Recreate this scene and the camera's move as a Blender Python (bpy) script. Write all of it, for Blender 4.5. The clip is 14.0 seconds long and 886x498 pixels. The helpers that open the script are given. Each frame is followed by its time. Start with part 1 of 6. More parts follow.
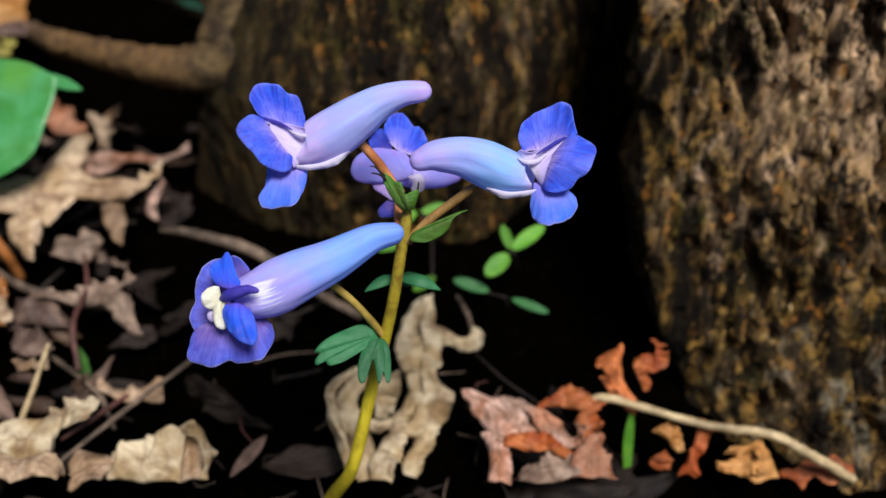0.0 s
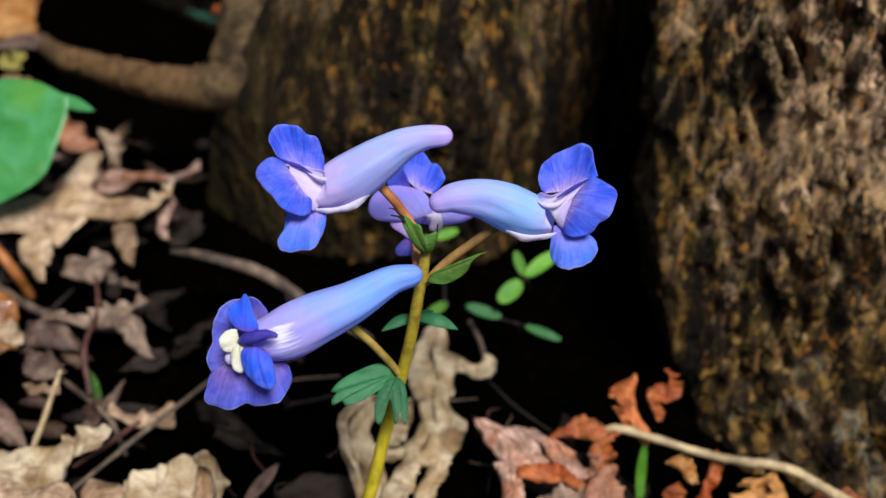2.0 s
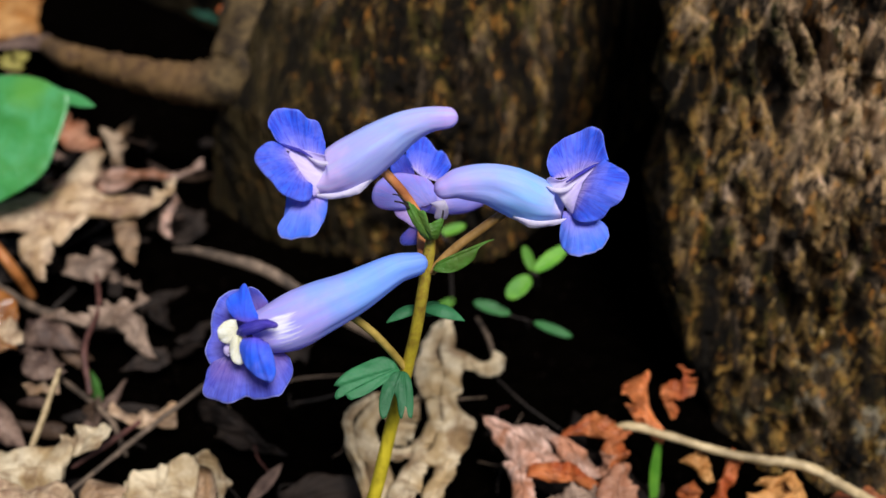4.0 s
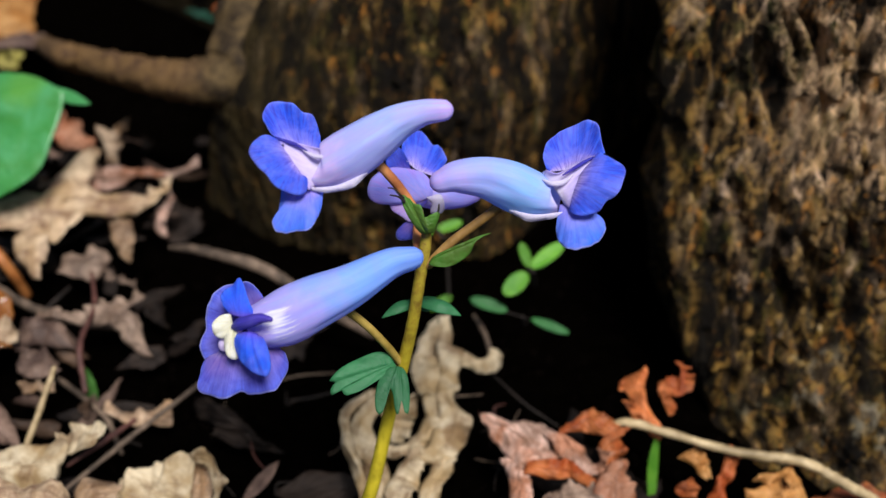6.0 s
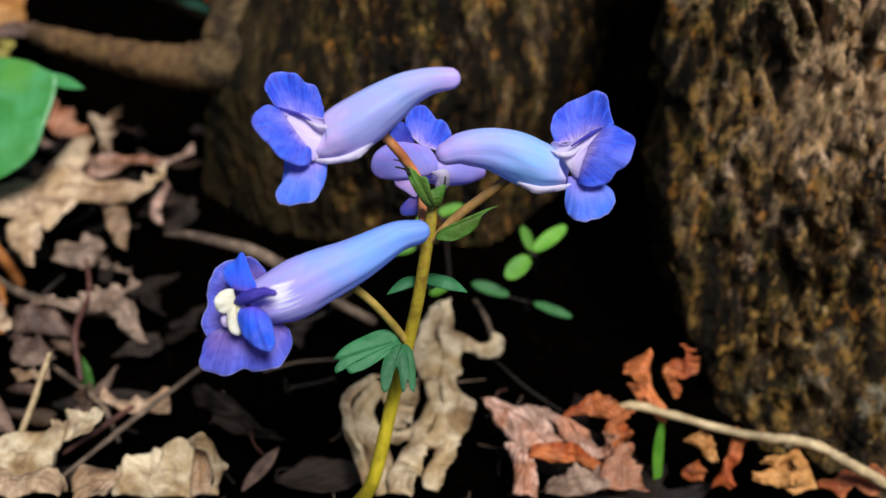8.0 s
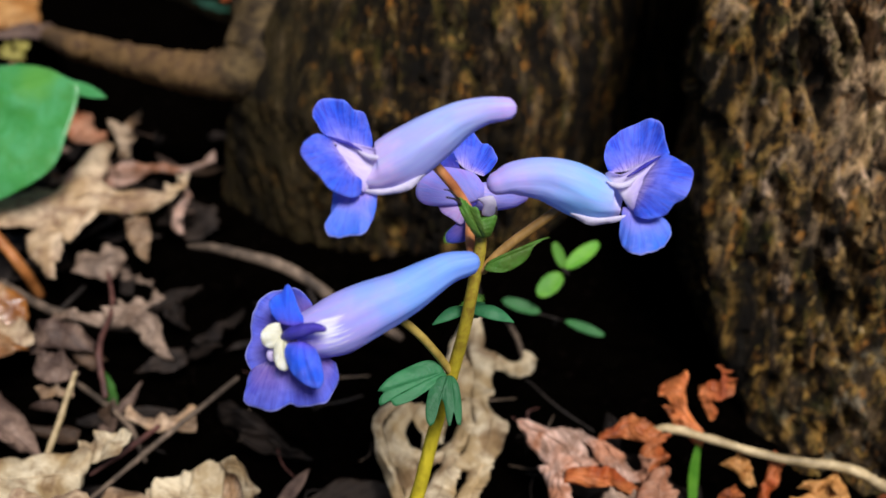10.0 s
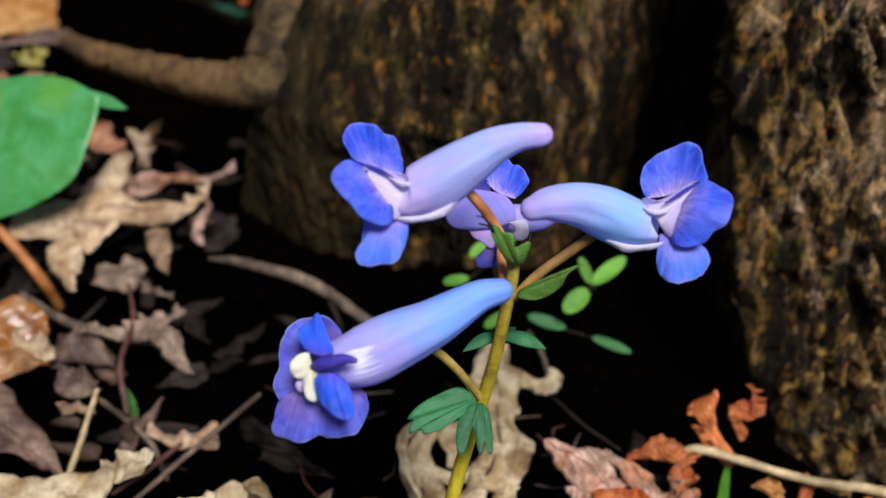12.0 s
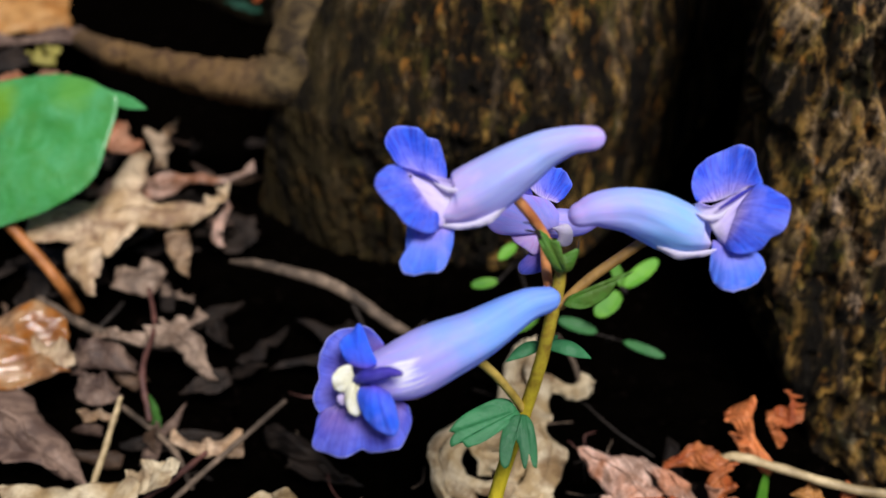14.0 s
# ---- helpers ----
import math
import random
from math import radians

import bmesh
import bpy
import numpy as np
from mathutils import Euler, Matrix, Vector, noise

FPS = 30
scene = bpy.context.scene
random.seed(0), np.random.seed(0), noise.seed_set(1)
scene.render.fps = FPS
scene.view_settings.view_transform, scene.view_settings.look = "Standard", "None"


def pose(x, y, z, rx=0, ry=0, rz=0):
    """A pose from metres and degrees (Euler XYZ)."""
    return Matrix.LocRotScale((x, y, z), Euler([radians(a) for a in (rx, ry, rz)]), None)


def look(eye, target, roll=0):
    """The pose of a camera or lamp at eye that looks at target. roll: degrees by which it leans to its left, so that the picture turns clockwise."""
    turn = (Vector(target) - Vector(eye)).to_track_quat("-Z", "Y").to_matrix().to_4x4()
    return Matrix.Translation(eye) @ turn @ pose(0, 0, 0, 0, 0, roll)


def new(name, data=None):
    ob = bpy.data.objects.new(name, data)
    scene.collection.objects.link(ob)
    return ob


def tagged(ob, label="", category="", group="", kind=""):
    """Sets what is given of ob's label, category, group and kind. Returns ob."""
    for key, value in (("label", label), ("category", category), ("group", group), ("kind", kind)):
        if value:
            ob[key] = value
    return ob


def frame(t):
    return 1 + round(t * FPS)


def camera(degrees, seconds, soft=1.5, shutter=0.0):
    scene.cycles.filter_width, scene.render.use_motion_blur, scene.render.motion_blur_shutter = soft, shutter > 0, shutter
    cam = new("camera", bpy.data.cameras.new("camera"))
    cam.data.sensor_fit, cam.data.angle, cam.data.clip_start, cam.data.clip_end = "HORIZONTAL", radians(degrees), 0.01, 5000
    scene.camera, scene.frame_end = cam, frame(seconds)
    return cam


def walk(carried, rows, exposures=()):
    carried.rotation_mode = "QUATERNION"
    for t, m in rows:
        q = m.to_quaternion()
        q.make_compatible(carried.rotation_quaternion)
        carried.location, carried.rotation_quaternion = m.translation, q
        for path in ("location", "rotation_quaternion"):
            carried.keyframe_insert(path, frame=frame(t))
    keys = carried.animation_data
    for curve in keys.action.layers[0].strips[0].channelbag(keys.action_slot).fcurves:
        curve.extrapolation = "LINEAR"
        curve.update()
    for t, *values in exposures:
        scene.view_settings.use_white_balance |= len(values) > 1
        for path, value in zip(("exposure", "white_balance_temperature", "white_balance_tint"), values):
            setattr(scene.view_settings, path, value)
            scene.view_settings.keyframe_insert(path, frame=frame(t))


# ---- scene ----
cam = camera(51.4, 14.0)
cam.data.dof.use_dof = True
cam.data.dof.focus_distance = 0.108
cam.data.dof.aperture_fstop = 19.0
# seconds, eye, a point ahead on the axis, roll
PATH = [
    (0.0, (0.00361, 0.00180, 0.12351), (0.00314, 0.08672, 0.07071), 0.24),
    (0.5, (0.00363, 0.00209, 0.12329), (0.00298, 0.08717, 0.07075), 0.21),
    (1.0, (0.00304, 0.00287, 0.12448), (0.00236, 0.08783, 0.07175), 0.32),
    (1.5, (0.00032, 0.00465, 0.12728), (0.00006, 0.08936, 0.07415), 0.68),
    (2.0, (0.00147, 0.00532, 0.12794), (0.00084, 0.08996, 0.07468), 0.63),
    (2.5, (-0.00507, 0.00602, 0.12907), (-0.00263, 0.09038, 0.07542), 1.82),
    (3.0, (-0.00281, 0.00643, 0.12688), (-0.00174, 0.09116, 0.07378), 1.28),
    (5.5, (0.00392, 0.00762, 0.12296), (0.00104, 0.09288, 0.07077), -0.78),
    (6.0, (0.00206, 0.00708, 0.12277), (0.00068, 0.09235, 0.07055), -0.12),
    (6.5, (0.00153, 0.00687, 0.12235), (0.00027, 0.09226, 0.07033), -0.23),
    (7.0, (0.00118, 0.00708, 0.12207), (0.00044, 0.09233, 0.06979), -0.09),
    (7.5, (0.00027, 0.00714, 0.12070), (-0.00023, 0.09238, 0.06843), -0.10),
    (8.0, (0.00024, 0.00718, 0.11893), (-0.00012, 0.09257, 0.06689), -0.09),
    (10.5, (-0.00638, 0.01273, 0.12174), (-0.00648, 0.09740, 0.06854), 0.60),
    (11.0, (-0.00521, 0.01304, 0.12089), (-0.00614, 0.09770, 0.06766), 0.32),
    (11.5, (-0.00707, 0.01476, 0.12199), (-0.00797, 0.09923, 0.06847), 0.29),
    (12.0, (-0.00795, 0.01580, 0.12321), (-0.00915, 0.10022, 0.06962), 0.13),
    (12.5, (-0.00986, 0.01656, 0.12328), (-0.01088, 0.10104, 0.06977), 0.32),
    (13.0, (-0.00816, 0.01749, 0.12288), (-0.01087, 0.10203, 0.06954), -0.51),
    (13.5, (-0.01159, 0.01819, 0.12231), (-0.01288, 0.10251, 0.06857), -0.02),
    (14.0, (-0.01245, 0.01933, 0.12244), (-0.01382, 0.10346, 0.06839), -0.09),
]
walk(cam, [(t, look(eye, target, roll)) for t, eye, target, roll in PATH])

# ---- light: a soft bright sky over shade, weak wide sun from above and behind ----
SUN_UP, SUN_ROUND = 57.0, 154.0
scene.view_settings.exposure = 0.0
world = bpy.data.worlds.new("sky")
scene.world = world
world.use_nodes = True
sky = world.node_tree.nodes.new("ShaderNodeTexSky")
sky.sky_type = "NISHITA"
sky.sun_disc = False
sky.sun_elevation = radians(SUN_UP)
sky.sun_rotation = radians(SUN_ROUND)
backing = world.node_tree.nodes["Background"]
backing.inputs["Strength"].default_value = 0.052
world.node_tree.links.new(sky.outputs["Color"], backing.inputs["Color"])
lamp = bpy.data.lights.new("sun", "SUN")
lamp.energy = 5.0
lamp.angle = radians(22)
lamp.color = (1.0, 0.98, 0.96)
sun = new("sun", lamp)
az, el = radians(SUN_ROUND), radians(SUN_UP)
sun.matrix_world = look((math.sin(az) * math.cos(el) * 5, math.cos(az) * math.cos(el) * 5, math.sin(el) * 5), (0, 0, 0))


# ---- materials ----
def material(name, rough=0.6, spec=0.4):
    m = bpy.data.materials.new(name)
    m.use_nodes = True
    nt = m.node_tree
    b = nt.nodes["Principled BSDF"]
    b.inputs["Roughness"].default_value = rough
    b.inputs["Specular IOR Level"].default_value = spec
    return m, nt, b


def node(nt, kind, inputs=(), operation="", direction=""):
    n = nt.nodes.new("ShaderNode" + kind)
    if operation:
        n.operation = operation
    if direction:
        n.bands_direction = direction
    for key, value in dict(inputs).items():
        if isinstance(value, bpy.types.NodeSocket):
            nt.links.new(value, n.inputs[key])
        else:
            n.inputs[key].default_value = value
    return n


def ramp(nt, fac, stops):
    n = nt.nodes.new("ShaderNodeValToRGB")
    e = n.color_ramp.elements
    while len(e) < len(stops):
        e.new(0.5)
    for k, (at, c) in enumerate(stops):
        e[k].position = at
        e[k].color = (*c, 1)
    nt.links.new(fac, n.inputs["Fac"])
    return n.outputs["Color"]


def mix(nt, fac, a, b, blend="MIX"):
    n = nt.nodes.new("ShaderNodeMix")
    n.data_type = "RGBA"
    n.blend_type = blend
    for key, value in ((0, fac), (6, a), (7, b)):
        if isinstance(value, bpy.types.NodeSocket):
            nt.links.new(value, n.inputs[key])
        else:
            n.inputs[key].default_value = value if key == 0 else (*value, 1)
    return n.outputs[2]


def grain(nt, scale, detail=6, rough=0.6, space="Object", stretch=(1, 1, 1), warp=0.0):
    c = node(nt, "TexCoord").outputs[space]
    c = node(nt, "Mapping", {"Vector": c, "Scale": stretch}).outputs["Vector"]
    return node(nt, "TexNoise", {"Vector": c, "Scale": scale, "Detail": detail, "Roughness": rough, "Distortion": warp}).outputs["Fac"]


def relief(nt, b, height, distance, strength=1.0):
    n = node(nt, "Bump", {"Height": height, "Distance": distance, "Strength": strength})
    nt.links.new(n.outputs["Normal"], b.inputs["Normal"])


def thin(m, nt, b, colour, share):
    """Lets part of the light through a leaf or petal."""
    t = node(nt, "BsdfTranslucent", {"Color": colour})
    s = node(nt, "MixShader", {0: share, 1: b.outputs["BSDF"], 2: t.outputs["BSDF"]})
    nt.links.new(s.outputs["Shader"], nt.nodes["Material Output"].inputs["Surface"])


def petal_material(name, stops, vein, veins=13.0, share=0.3, rough=0.5, amount=0.75, blush=0.35, edge=0.0, star=None, bump=0.00022):
    """stops: colours from where the petal grows to its edge; edge: how pale its thin rim is; star: the place and size of a white rayed mark."""
    m, nt, b = material(name, rough, 0.14)
    uv = node(nt, "UVMap").outputs["UV"]
    along = node(nt, "SeparateXYZ", {"Vector": uv}).outputs["Y"]
    wob = node(nt, "MapRange", {"Value": grain(nt, 260, 3), 1: 0.3, 2: 0.7, 3: -0.10, 4: 0.10}).outputs[0]
    base = ramp(nt, node(nt, "Math", {0: along, 1: wob}, operation="ADD").outputs[0], stops)
    lines = node(nt, "Mapping", {"Vector": uv, "Scale": (veins, 0.7, 1)}).outputs["Vector"]
    streak = node(nt, "TexNoise", {"Vector": lines, "Scale": 2.2, "Detail": 4, "Roughness": 0.65, "Distortion": 0.4}).outputs["Fac"]
    s = node(nt, "MapRange", {"Value": streak, 1: 0.42, 2: 0.64, 3: 0.0, 4: amount}).outputs[0]
    c = mix(nt, s, base, vein)
    fine = node(nt, "TexNoise", {"Vector": lines, "Scale": 6.5, "Detail": 3, "Roughness": 0.6}).outputs["Fac"]
    c = mix(nt, node(nt, "MapRange", {"Value": fine, 1: 0.52, 2: 0.66, 3: 0.0, 4: 0.45 * amount}).outputs[0], c, tuple(0.6 * v for v in vein[:2]) + (vein[2],))
    big = node(nt, "MapRange", {"Value": grain(nt, 330, 3, warp=0.6), 1: 0.45, 2: 0.68, 3: 0.0, 4: blush}).outputs[0]
    c = mix(nt, big, c, (0.31, 0.33, 0.95))
    if edge:
        c = mix(nt, node(nt, "MapRange", {"Value": along, 1: 0.955, 2: 0.99, 3: 0.0, 4: edge}).outputs[0], c, (0.62, 0.60, 0.96))
    if star:
        off = node(nt, "VectorMath", {0: node(nt, "TexCoord").outputs["Object"], 1: star[0]}, operation="DISTANCE").outputs["Value"]
        off = node(nt, "Math", {0: off, 1: node(nt, "MapRange", {"Value": fine, 1: 0.35, 2: 0.65, 3: 0.55, 4: 1.6}).outputs[0]}, operation="MULTIPLY").outputs[0]
        c = mix(nt, node(nt, "MapRange", {"Value": off, 1: star[1] * 0.35, 2: star[1], 3: 1.0, 4: 0.0}).outputs[0], c, (0.97, 0.94, 0.98))
    nt.links.new(c, b.inputs["Base Color"])
    relief(nt, b, mix(nt, 0.4, streak, fine), bump, 0.8)
    thin(m, nt, b, c, share)
    return m


def leaf_material(name, a, bcol, dark, share=0.2, rough=0.6, spec=0.3, spots=0.5, fine=900, veins=0.25):
    m, nt, b = material(name, rough, spec)
    rnd = node(nt, "ObjectInfo").outputs["Random"]
    c = mix(nt, node(nt, "MapRange", {"Value": grain(nt, 130, 5, 0.6, warp=0.8), 1: 0.40, 2: 0.60}).outputs[0], a, bcol)
    c = mix(nt, node(nt, "MapRange", {"Value": grain(nt, 190, 7, 0.7, warp=0.5), 1: 0.46, 2: 0.62, 3: 0.0, 4: spots}).outputs[0], c, dark)
    uv = node(nt, "UVMap").outputs["UV"]
    w = node(nt, "TexWave", {"Vector": uv, "Scale": 3.2, "Distortion": 2.0, "Detail": 2.0, "Detail Scale": 1.5}, direction="DIAGONAL").outputs["Fac"]
    c = mix(nt, node(nt, "MapRange", {"Value": w, 1: 0.75, 2: 1.0, 3: 0.0, 4: veins}).outputs[0], c, dark)
    hs = node(nt, "HueSaturation", {"Color": c, "Value": node(nt, "MapRange", {"Value": rnd, 3: 0.75, 4: 1.2}).outputs[0]})
    nt.links.new(hs.outputs["Color"], b.inputs["Base Color"])
    h = mix(nt, min(0.5, 1.5 * veins), grain(nt, fine, 6), w)
    relief(nt, b, h, 0.0005, 0.6)
    thin(m, nt, b, hs.outputs["Color"], share)
    return m


BLUE = petal_material("blue_petal", [(0.0, (0.82, 0.70, 0.95)), (0.13, (0.58, 0.46, 0.95)), (0.32, (0.17, 0.20, 0.90)), (0.55, (0.07, 0.15, 0.90)), (0.80, (0.04, 0.14, 0.92)), (1.0, (0.08, 0.19, 0.95))], (0.05, 0.03, 0.50), veins=15.0, share=0.32, amount=0.62, blush=0.38, edge=0.12)
BLUE_PALE = petal_material("light_blue_petal", [(0.0, (0.62, 0.46, 0.94)), (0.25, (0.40, 0.34, 0.93)), (0.55, (0.17, 0.28, 0.94)), (1.0, (0.06, 0.24, 0.96))], (0.10, 0.16, 0.80), veins=12.0, share=0.36, amount=0.5, blush=0.5, edge=0.6)
VIVID = petal_material("vivid_blue_petal", [(0.0, (0.20, 0.12, 0.72)), (0.18, (0.07, 0.14, 0.90)), (0.6, (0.03, 0.15, 0.95)), (1.0, (0.06, 0.20, 0.97))], (0.05, 0.06, 0.66), veins=10.0, share=0.3, amount=0.5, blush=0.3, edge=0.1)
PALE_THROAT = petal_material("pale_lilac_throat", [(0.0, (0.90, 0.82, 0.96)), (0.30, (0.80, 0.68, 0.95)), (0.70, (0.66, 0.54, 0.94)), (1.0, (0.58, 0.46, 0.93))], (0.90, 0.82, 0.97), veins=9.0, amount=0.4, blush=0.1)
PURPLE = petal_material("purple_petal", [(0.0, (0.44, 0.30, 0.62)), (0.25, (0.26, 0.16, 0.52)), (0.55, (0.22, 0.16, 0.60)), (0.8, (0.13, 0.14, 0.70)), (1.0, (0.12, 0.17, 0.80))], (0.08, 0.06, 0.46), veins=20.0, share=0.36, amount=0.6, blush=0.3, edge=0.5)
DEEP = petal_material("indigo_crest", [(0.0, (0.26, 0.18, 0.72)), (0.15, (0.09, 0.06, 0.46)), (1.0, (0.04, 0.05, 0.50))], (0.03, 0.02, 0.25), share=0.12, blush=0.1)
INDIGO = petal_material("indigo_petal", [(0.0, (0.16, 0.12, 0.55)), (0.4, (0.03, 0.04, 0.42)), (1.0, (0.03, 0.08, 0.60))], (0.02, 0.02, 0.22), share=0.15, blush=0.1)
CLAW = petal_material("white_petal", [(0.0, (0.86, 0.80, 0.95)), (0.6, (0.86, 0.80, 0.92)), (1.0, (0.86, 0.80, 0.86))], (0.84, 0.74, 0.94), veins=8.0, blush=0.1)
ROSY = petal_material("rosy_lilac_petal", [(0.0, (0.66, 0.46, 0.88)), (0.6, (0.66, 0.40, 0.82)), (1.0, (0.56, 0.34, 0.84))], (0.72, 0.60, 0.94), veins=8.0, blush=0.2)
LILAC = petal_material("lilac_petal", [(0.0, (0.66, 0.50, 0.93)), (0.35, (0.44, 0.38, 0.93)), (0.7, (0.42, 0.34, 0.92)), (1.0, (0.54, 0.34, 0.90))], (0.30, 0.40, 0.97), veins=9.0, share=0.34, amount=0.6, blush=0.35, edge=0.2)
CREAM = petal_material("cream_petal", [(0.0, (0.90, 0.87, 0.66)), (0.5, (0.94, 0.92, 0.80)), (1.0, (0.95, 0.94, 0.88))], (0.82, 0.78, 0.52), veins=6.0, share=0.35, blush=0.0)
SPUR = petal_material("lilac_spur", [(0.20, (0.58, 0.46, 0.95)), (0.40, (0.48, 0.41, 0.95)), (0.54, (0.35, 0.41, 0.96)), (0.70, (0.22, 0.43, 0.98)), (1.0, (0.19, 0.36, 0.96))], (0.36, 0.55, 1.0), bump=0.00007, veins=8.0, share=0.28, amount=0.35, blush=0.2,
                      star=((-0.01757, 0.08729, 0.06433), 0.0021))
PALE_SPUR = petal_material("pink_lilac_spur", [(0.0, (0.84, 0.62, 0.94)), (0.22, (0.66, 0.50, 0.94)), (0.42, (0.48, 0.48, 0.97)), (0.62, (0.42, 0.50, 0.99)), (0.8, (0.54, 0.46, 0.96)), (1.0, (0.64, 0.42, 0.90))], (0.46, 0.70, 1.0), bump=0.00007, veins=7.0, share=0.28, amount=0.45, blush=0.15)
SKY_SPUR = petal_material("sky_lilac_spur", [(0.0, (0.80, 0.64, 0.95)), (0.16, (0.42, 0.54, 0.98)), (0.38, (0.28, 0.56, 1.0)), (0.60, (0.35, 0.51, 0.99)), (0.8, (0.50, 0.46, 0.96)), (1.0, (0.70, 0.44, 0.90))], (0.46, 0.52, 0.97), bump=0.00007, veins=8.0, share=0.28, amount=0.4, blush=0.12)

BRACT = leaf_material("green_bract", (0.026, 0.14, 0.052), (0.042, 0.20, 0.078), (0.02, 0.09, 0.04), 0.3, 0.5, 0.35, 0.3, veins=0.0)
YOUNG = leaf_material("olive_green_bract", (0.06, 0.19, 0.02), (0.11, 0.28, 0.04), (0.10, 0.08, 0.02), 0.3, 0.5, 0.35, 0.4, veins=0.05)
FRESH = leaf_material("fresh_green", (0.09, 0.31, 0.02), (0.16, 0.41, 0.03), (0.05, 0.20, 0.02), 0.35, 0.45, 0.4, 0.2, veins=0.05)
DARKFRESH = leaf_material("deep_green", (0.02, 0.13, 0.03), (0.035, 0.19, 0.04), (0.02, 0.10, 0.02), 0.3, 0.45, 0.4, 0.2, veins=0.05)
GLOSSY = leaf_material("glossy_green", (0.055, 0.29, 0.065), (0.09, 0.37, 0.13), (0.07, 0.24, 0.015), 0.35, 0.38, 0.5, 0.35, veins=0.03)
nt = GLOSSY.node_tree
b = nt.nodes["Principled BSDF"]
c = b.inputs["Base Color"].links[0].from_socket
where = node(nt, "TexCoord").outputs["Object"]
for spot, size, tint in (((-0.09663, 0.17487, 0.05275), 0.0060, (0.20, 0.40, 0.01)), ((-0.08438, 0.17105, 0.05016), 0.0030, (0.04, 0.26, 0.03)), ((-0.08157, 0.17473, 0.05612), 0.0060, (0.14, 0.42, 0.06))):
    near = node(nt, "VectorMath", {0: where, 1: spot}, operation="DISTANCE").outputs["Value"]
    near = node(nt, "Math", {0: near, 1: node(nt, "MapRange", {"Value": grain(nt, 300, 3), 3: -0.002, 4: 0.002}).outputs[0]}, operation="ADD").outputs[0]
    c = mix(nt, node(nt, "MapRange", {"Value": near, 1: size * 0.4, 2: size, 3: 0.8, 4: 0.0}).outputs[0], c, tint)
nt.links.new(c, b.inputs["Base Color"])
b.inputs["Coat Weight"].default_value = 0.5
b.inputs["Coat Roughness"].default_value = 0.25
DARKGREEN = leaf_material("dark_moss_green", (0.03, 0.10, 0.015), (0.05, 0.16, 0.02), (0.02, 0.05, 0.01), 0.2)
TEAL = leaf_material("teal_green", (0.012, 0.07, 0.04), (0.02, 0.10, 0.055), (0.02, 0.06, 0.05), 0.2)
PALE = leaf_material("bleached_leaf", (0.52, 0.36, 0.18), (0.84, 0.70, 0.48), (0.20, 0.105, 0.045), 0.25, 0.6, 0.3, 0.75, veins=0.08)
TAN = leaf_material("tan_leaf", (0.42, 0.25, 0.13), (0.66, 0.48, 0.33), (0.11, 0.05, 0.025), 0.2, 0.6, 0.3, 0.75)
PINKISH = leaf_material("pinkish_brown_leaf", (0.42, 0.18, 0.10), (0.70, 0.47, 0.38), (0.10, 0.045, 0.02), 0.2, 0.55, 0.3, 0.75)
RUST = leaf_material("rust_leaf", (0.46, 0.09, 0.02), (0.72, 0.23, 0.07), (0.14, 0.03, 0.01), 0.25, 0.5, 0.35, 0.75)
ORANGETAN = leaf_material("orange_tan_leaf", (0.50, 0.21, 0.05), (0.66, 0.36, 0.13), (0.20, 0.07, 0.02), 0.25, 0.5, 0.35, 0.6, veins=0.1)
RUSTPINK = leaf_material("pinkish_rust_leaf", (0.46, 0.16, 0.07), (0.62, 0.32, 0.20), (0.16, 0.05, 0.02), 0.25, 0.5, 0.35, 0.6, veins=0.1)
AMBER = leaf_material("wet_amber_leaf", (0.46, 0.15, 0.02), (0.58, 0.34, 0.17), (0.12, 0.045, 0.02), 0.25, 0.10, 0.8, 0.6)
# near-black leaves, for litter by the tree and on the dark soil
DARKLEAF = leaf_material("near_black_leaf", (0.008, 0.005, 0.004), (0.028, 0.018, 0.013), (0.005, 0.003, 0.002), 0.05, 0.7, 0.2, 0.6)
DARKBROWN = leaf_material("dull_brown_leaf", (0.05, 0.026, 0.014), (0.13, 0.075, 0.045), (0.02, 0.010, 0.006), 0.12, 0.6, 0.3, 0.7, veins=0.1)
MAUVE = leaf_material("grey_mauve_leaf", (0.085, 0.050, 0.038), (0.24, 0.155, 0.115), (0.03, 0.016, 0.014), 0.12, 0.6, 0.3, 0.7, veins=0.10)


CREAMY = leaf_material("cream_tan_leaf", (0.47, 0.31, 0.165), (0.72, 0.54, 0.36), (0.20, 0.105, 0.065), 0.2, 0.6, 0.25, 0.8, veins=0.10)
GREYISH = leaf_material("pale_grey_leaf", (0.17, 0.105, 0.07), (0.43, 0.30, 0.22), (0.05, 0.028, 0.02), 0.15, 0.6, 0.3, 0.8, veins=0.12)


def stalk_material(name, a, bcol, rough=0.5, stretch=(1, 1, 0.15), scale=700):
    m, nt, b = material(name, rough, 0.35)
    g = grain(nt, scale, 5, 0.6, stretch=stretch)
    c = mix(nt, node(nt, "MapRange", {"Value": g, 1: 0.35, 2: 0.65}).outputs[0], a, bcol)
    c = mix(nt, node(nt, "MapRange", {"Value": grain(nt, 180, 4), 1: 0.4, 2: 0.65}).outputs[0], c, tuple(0.5 * v for v in a))
    nt.links.new(c, b.inputs["Base Color"])
    relief(nt, b, g, 0.0002, 0.6)
    return m


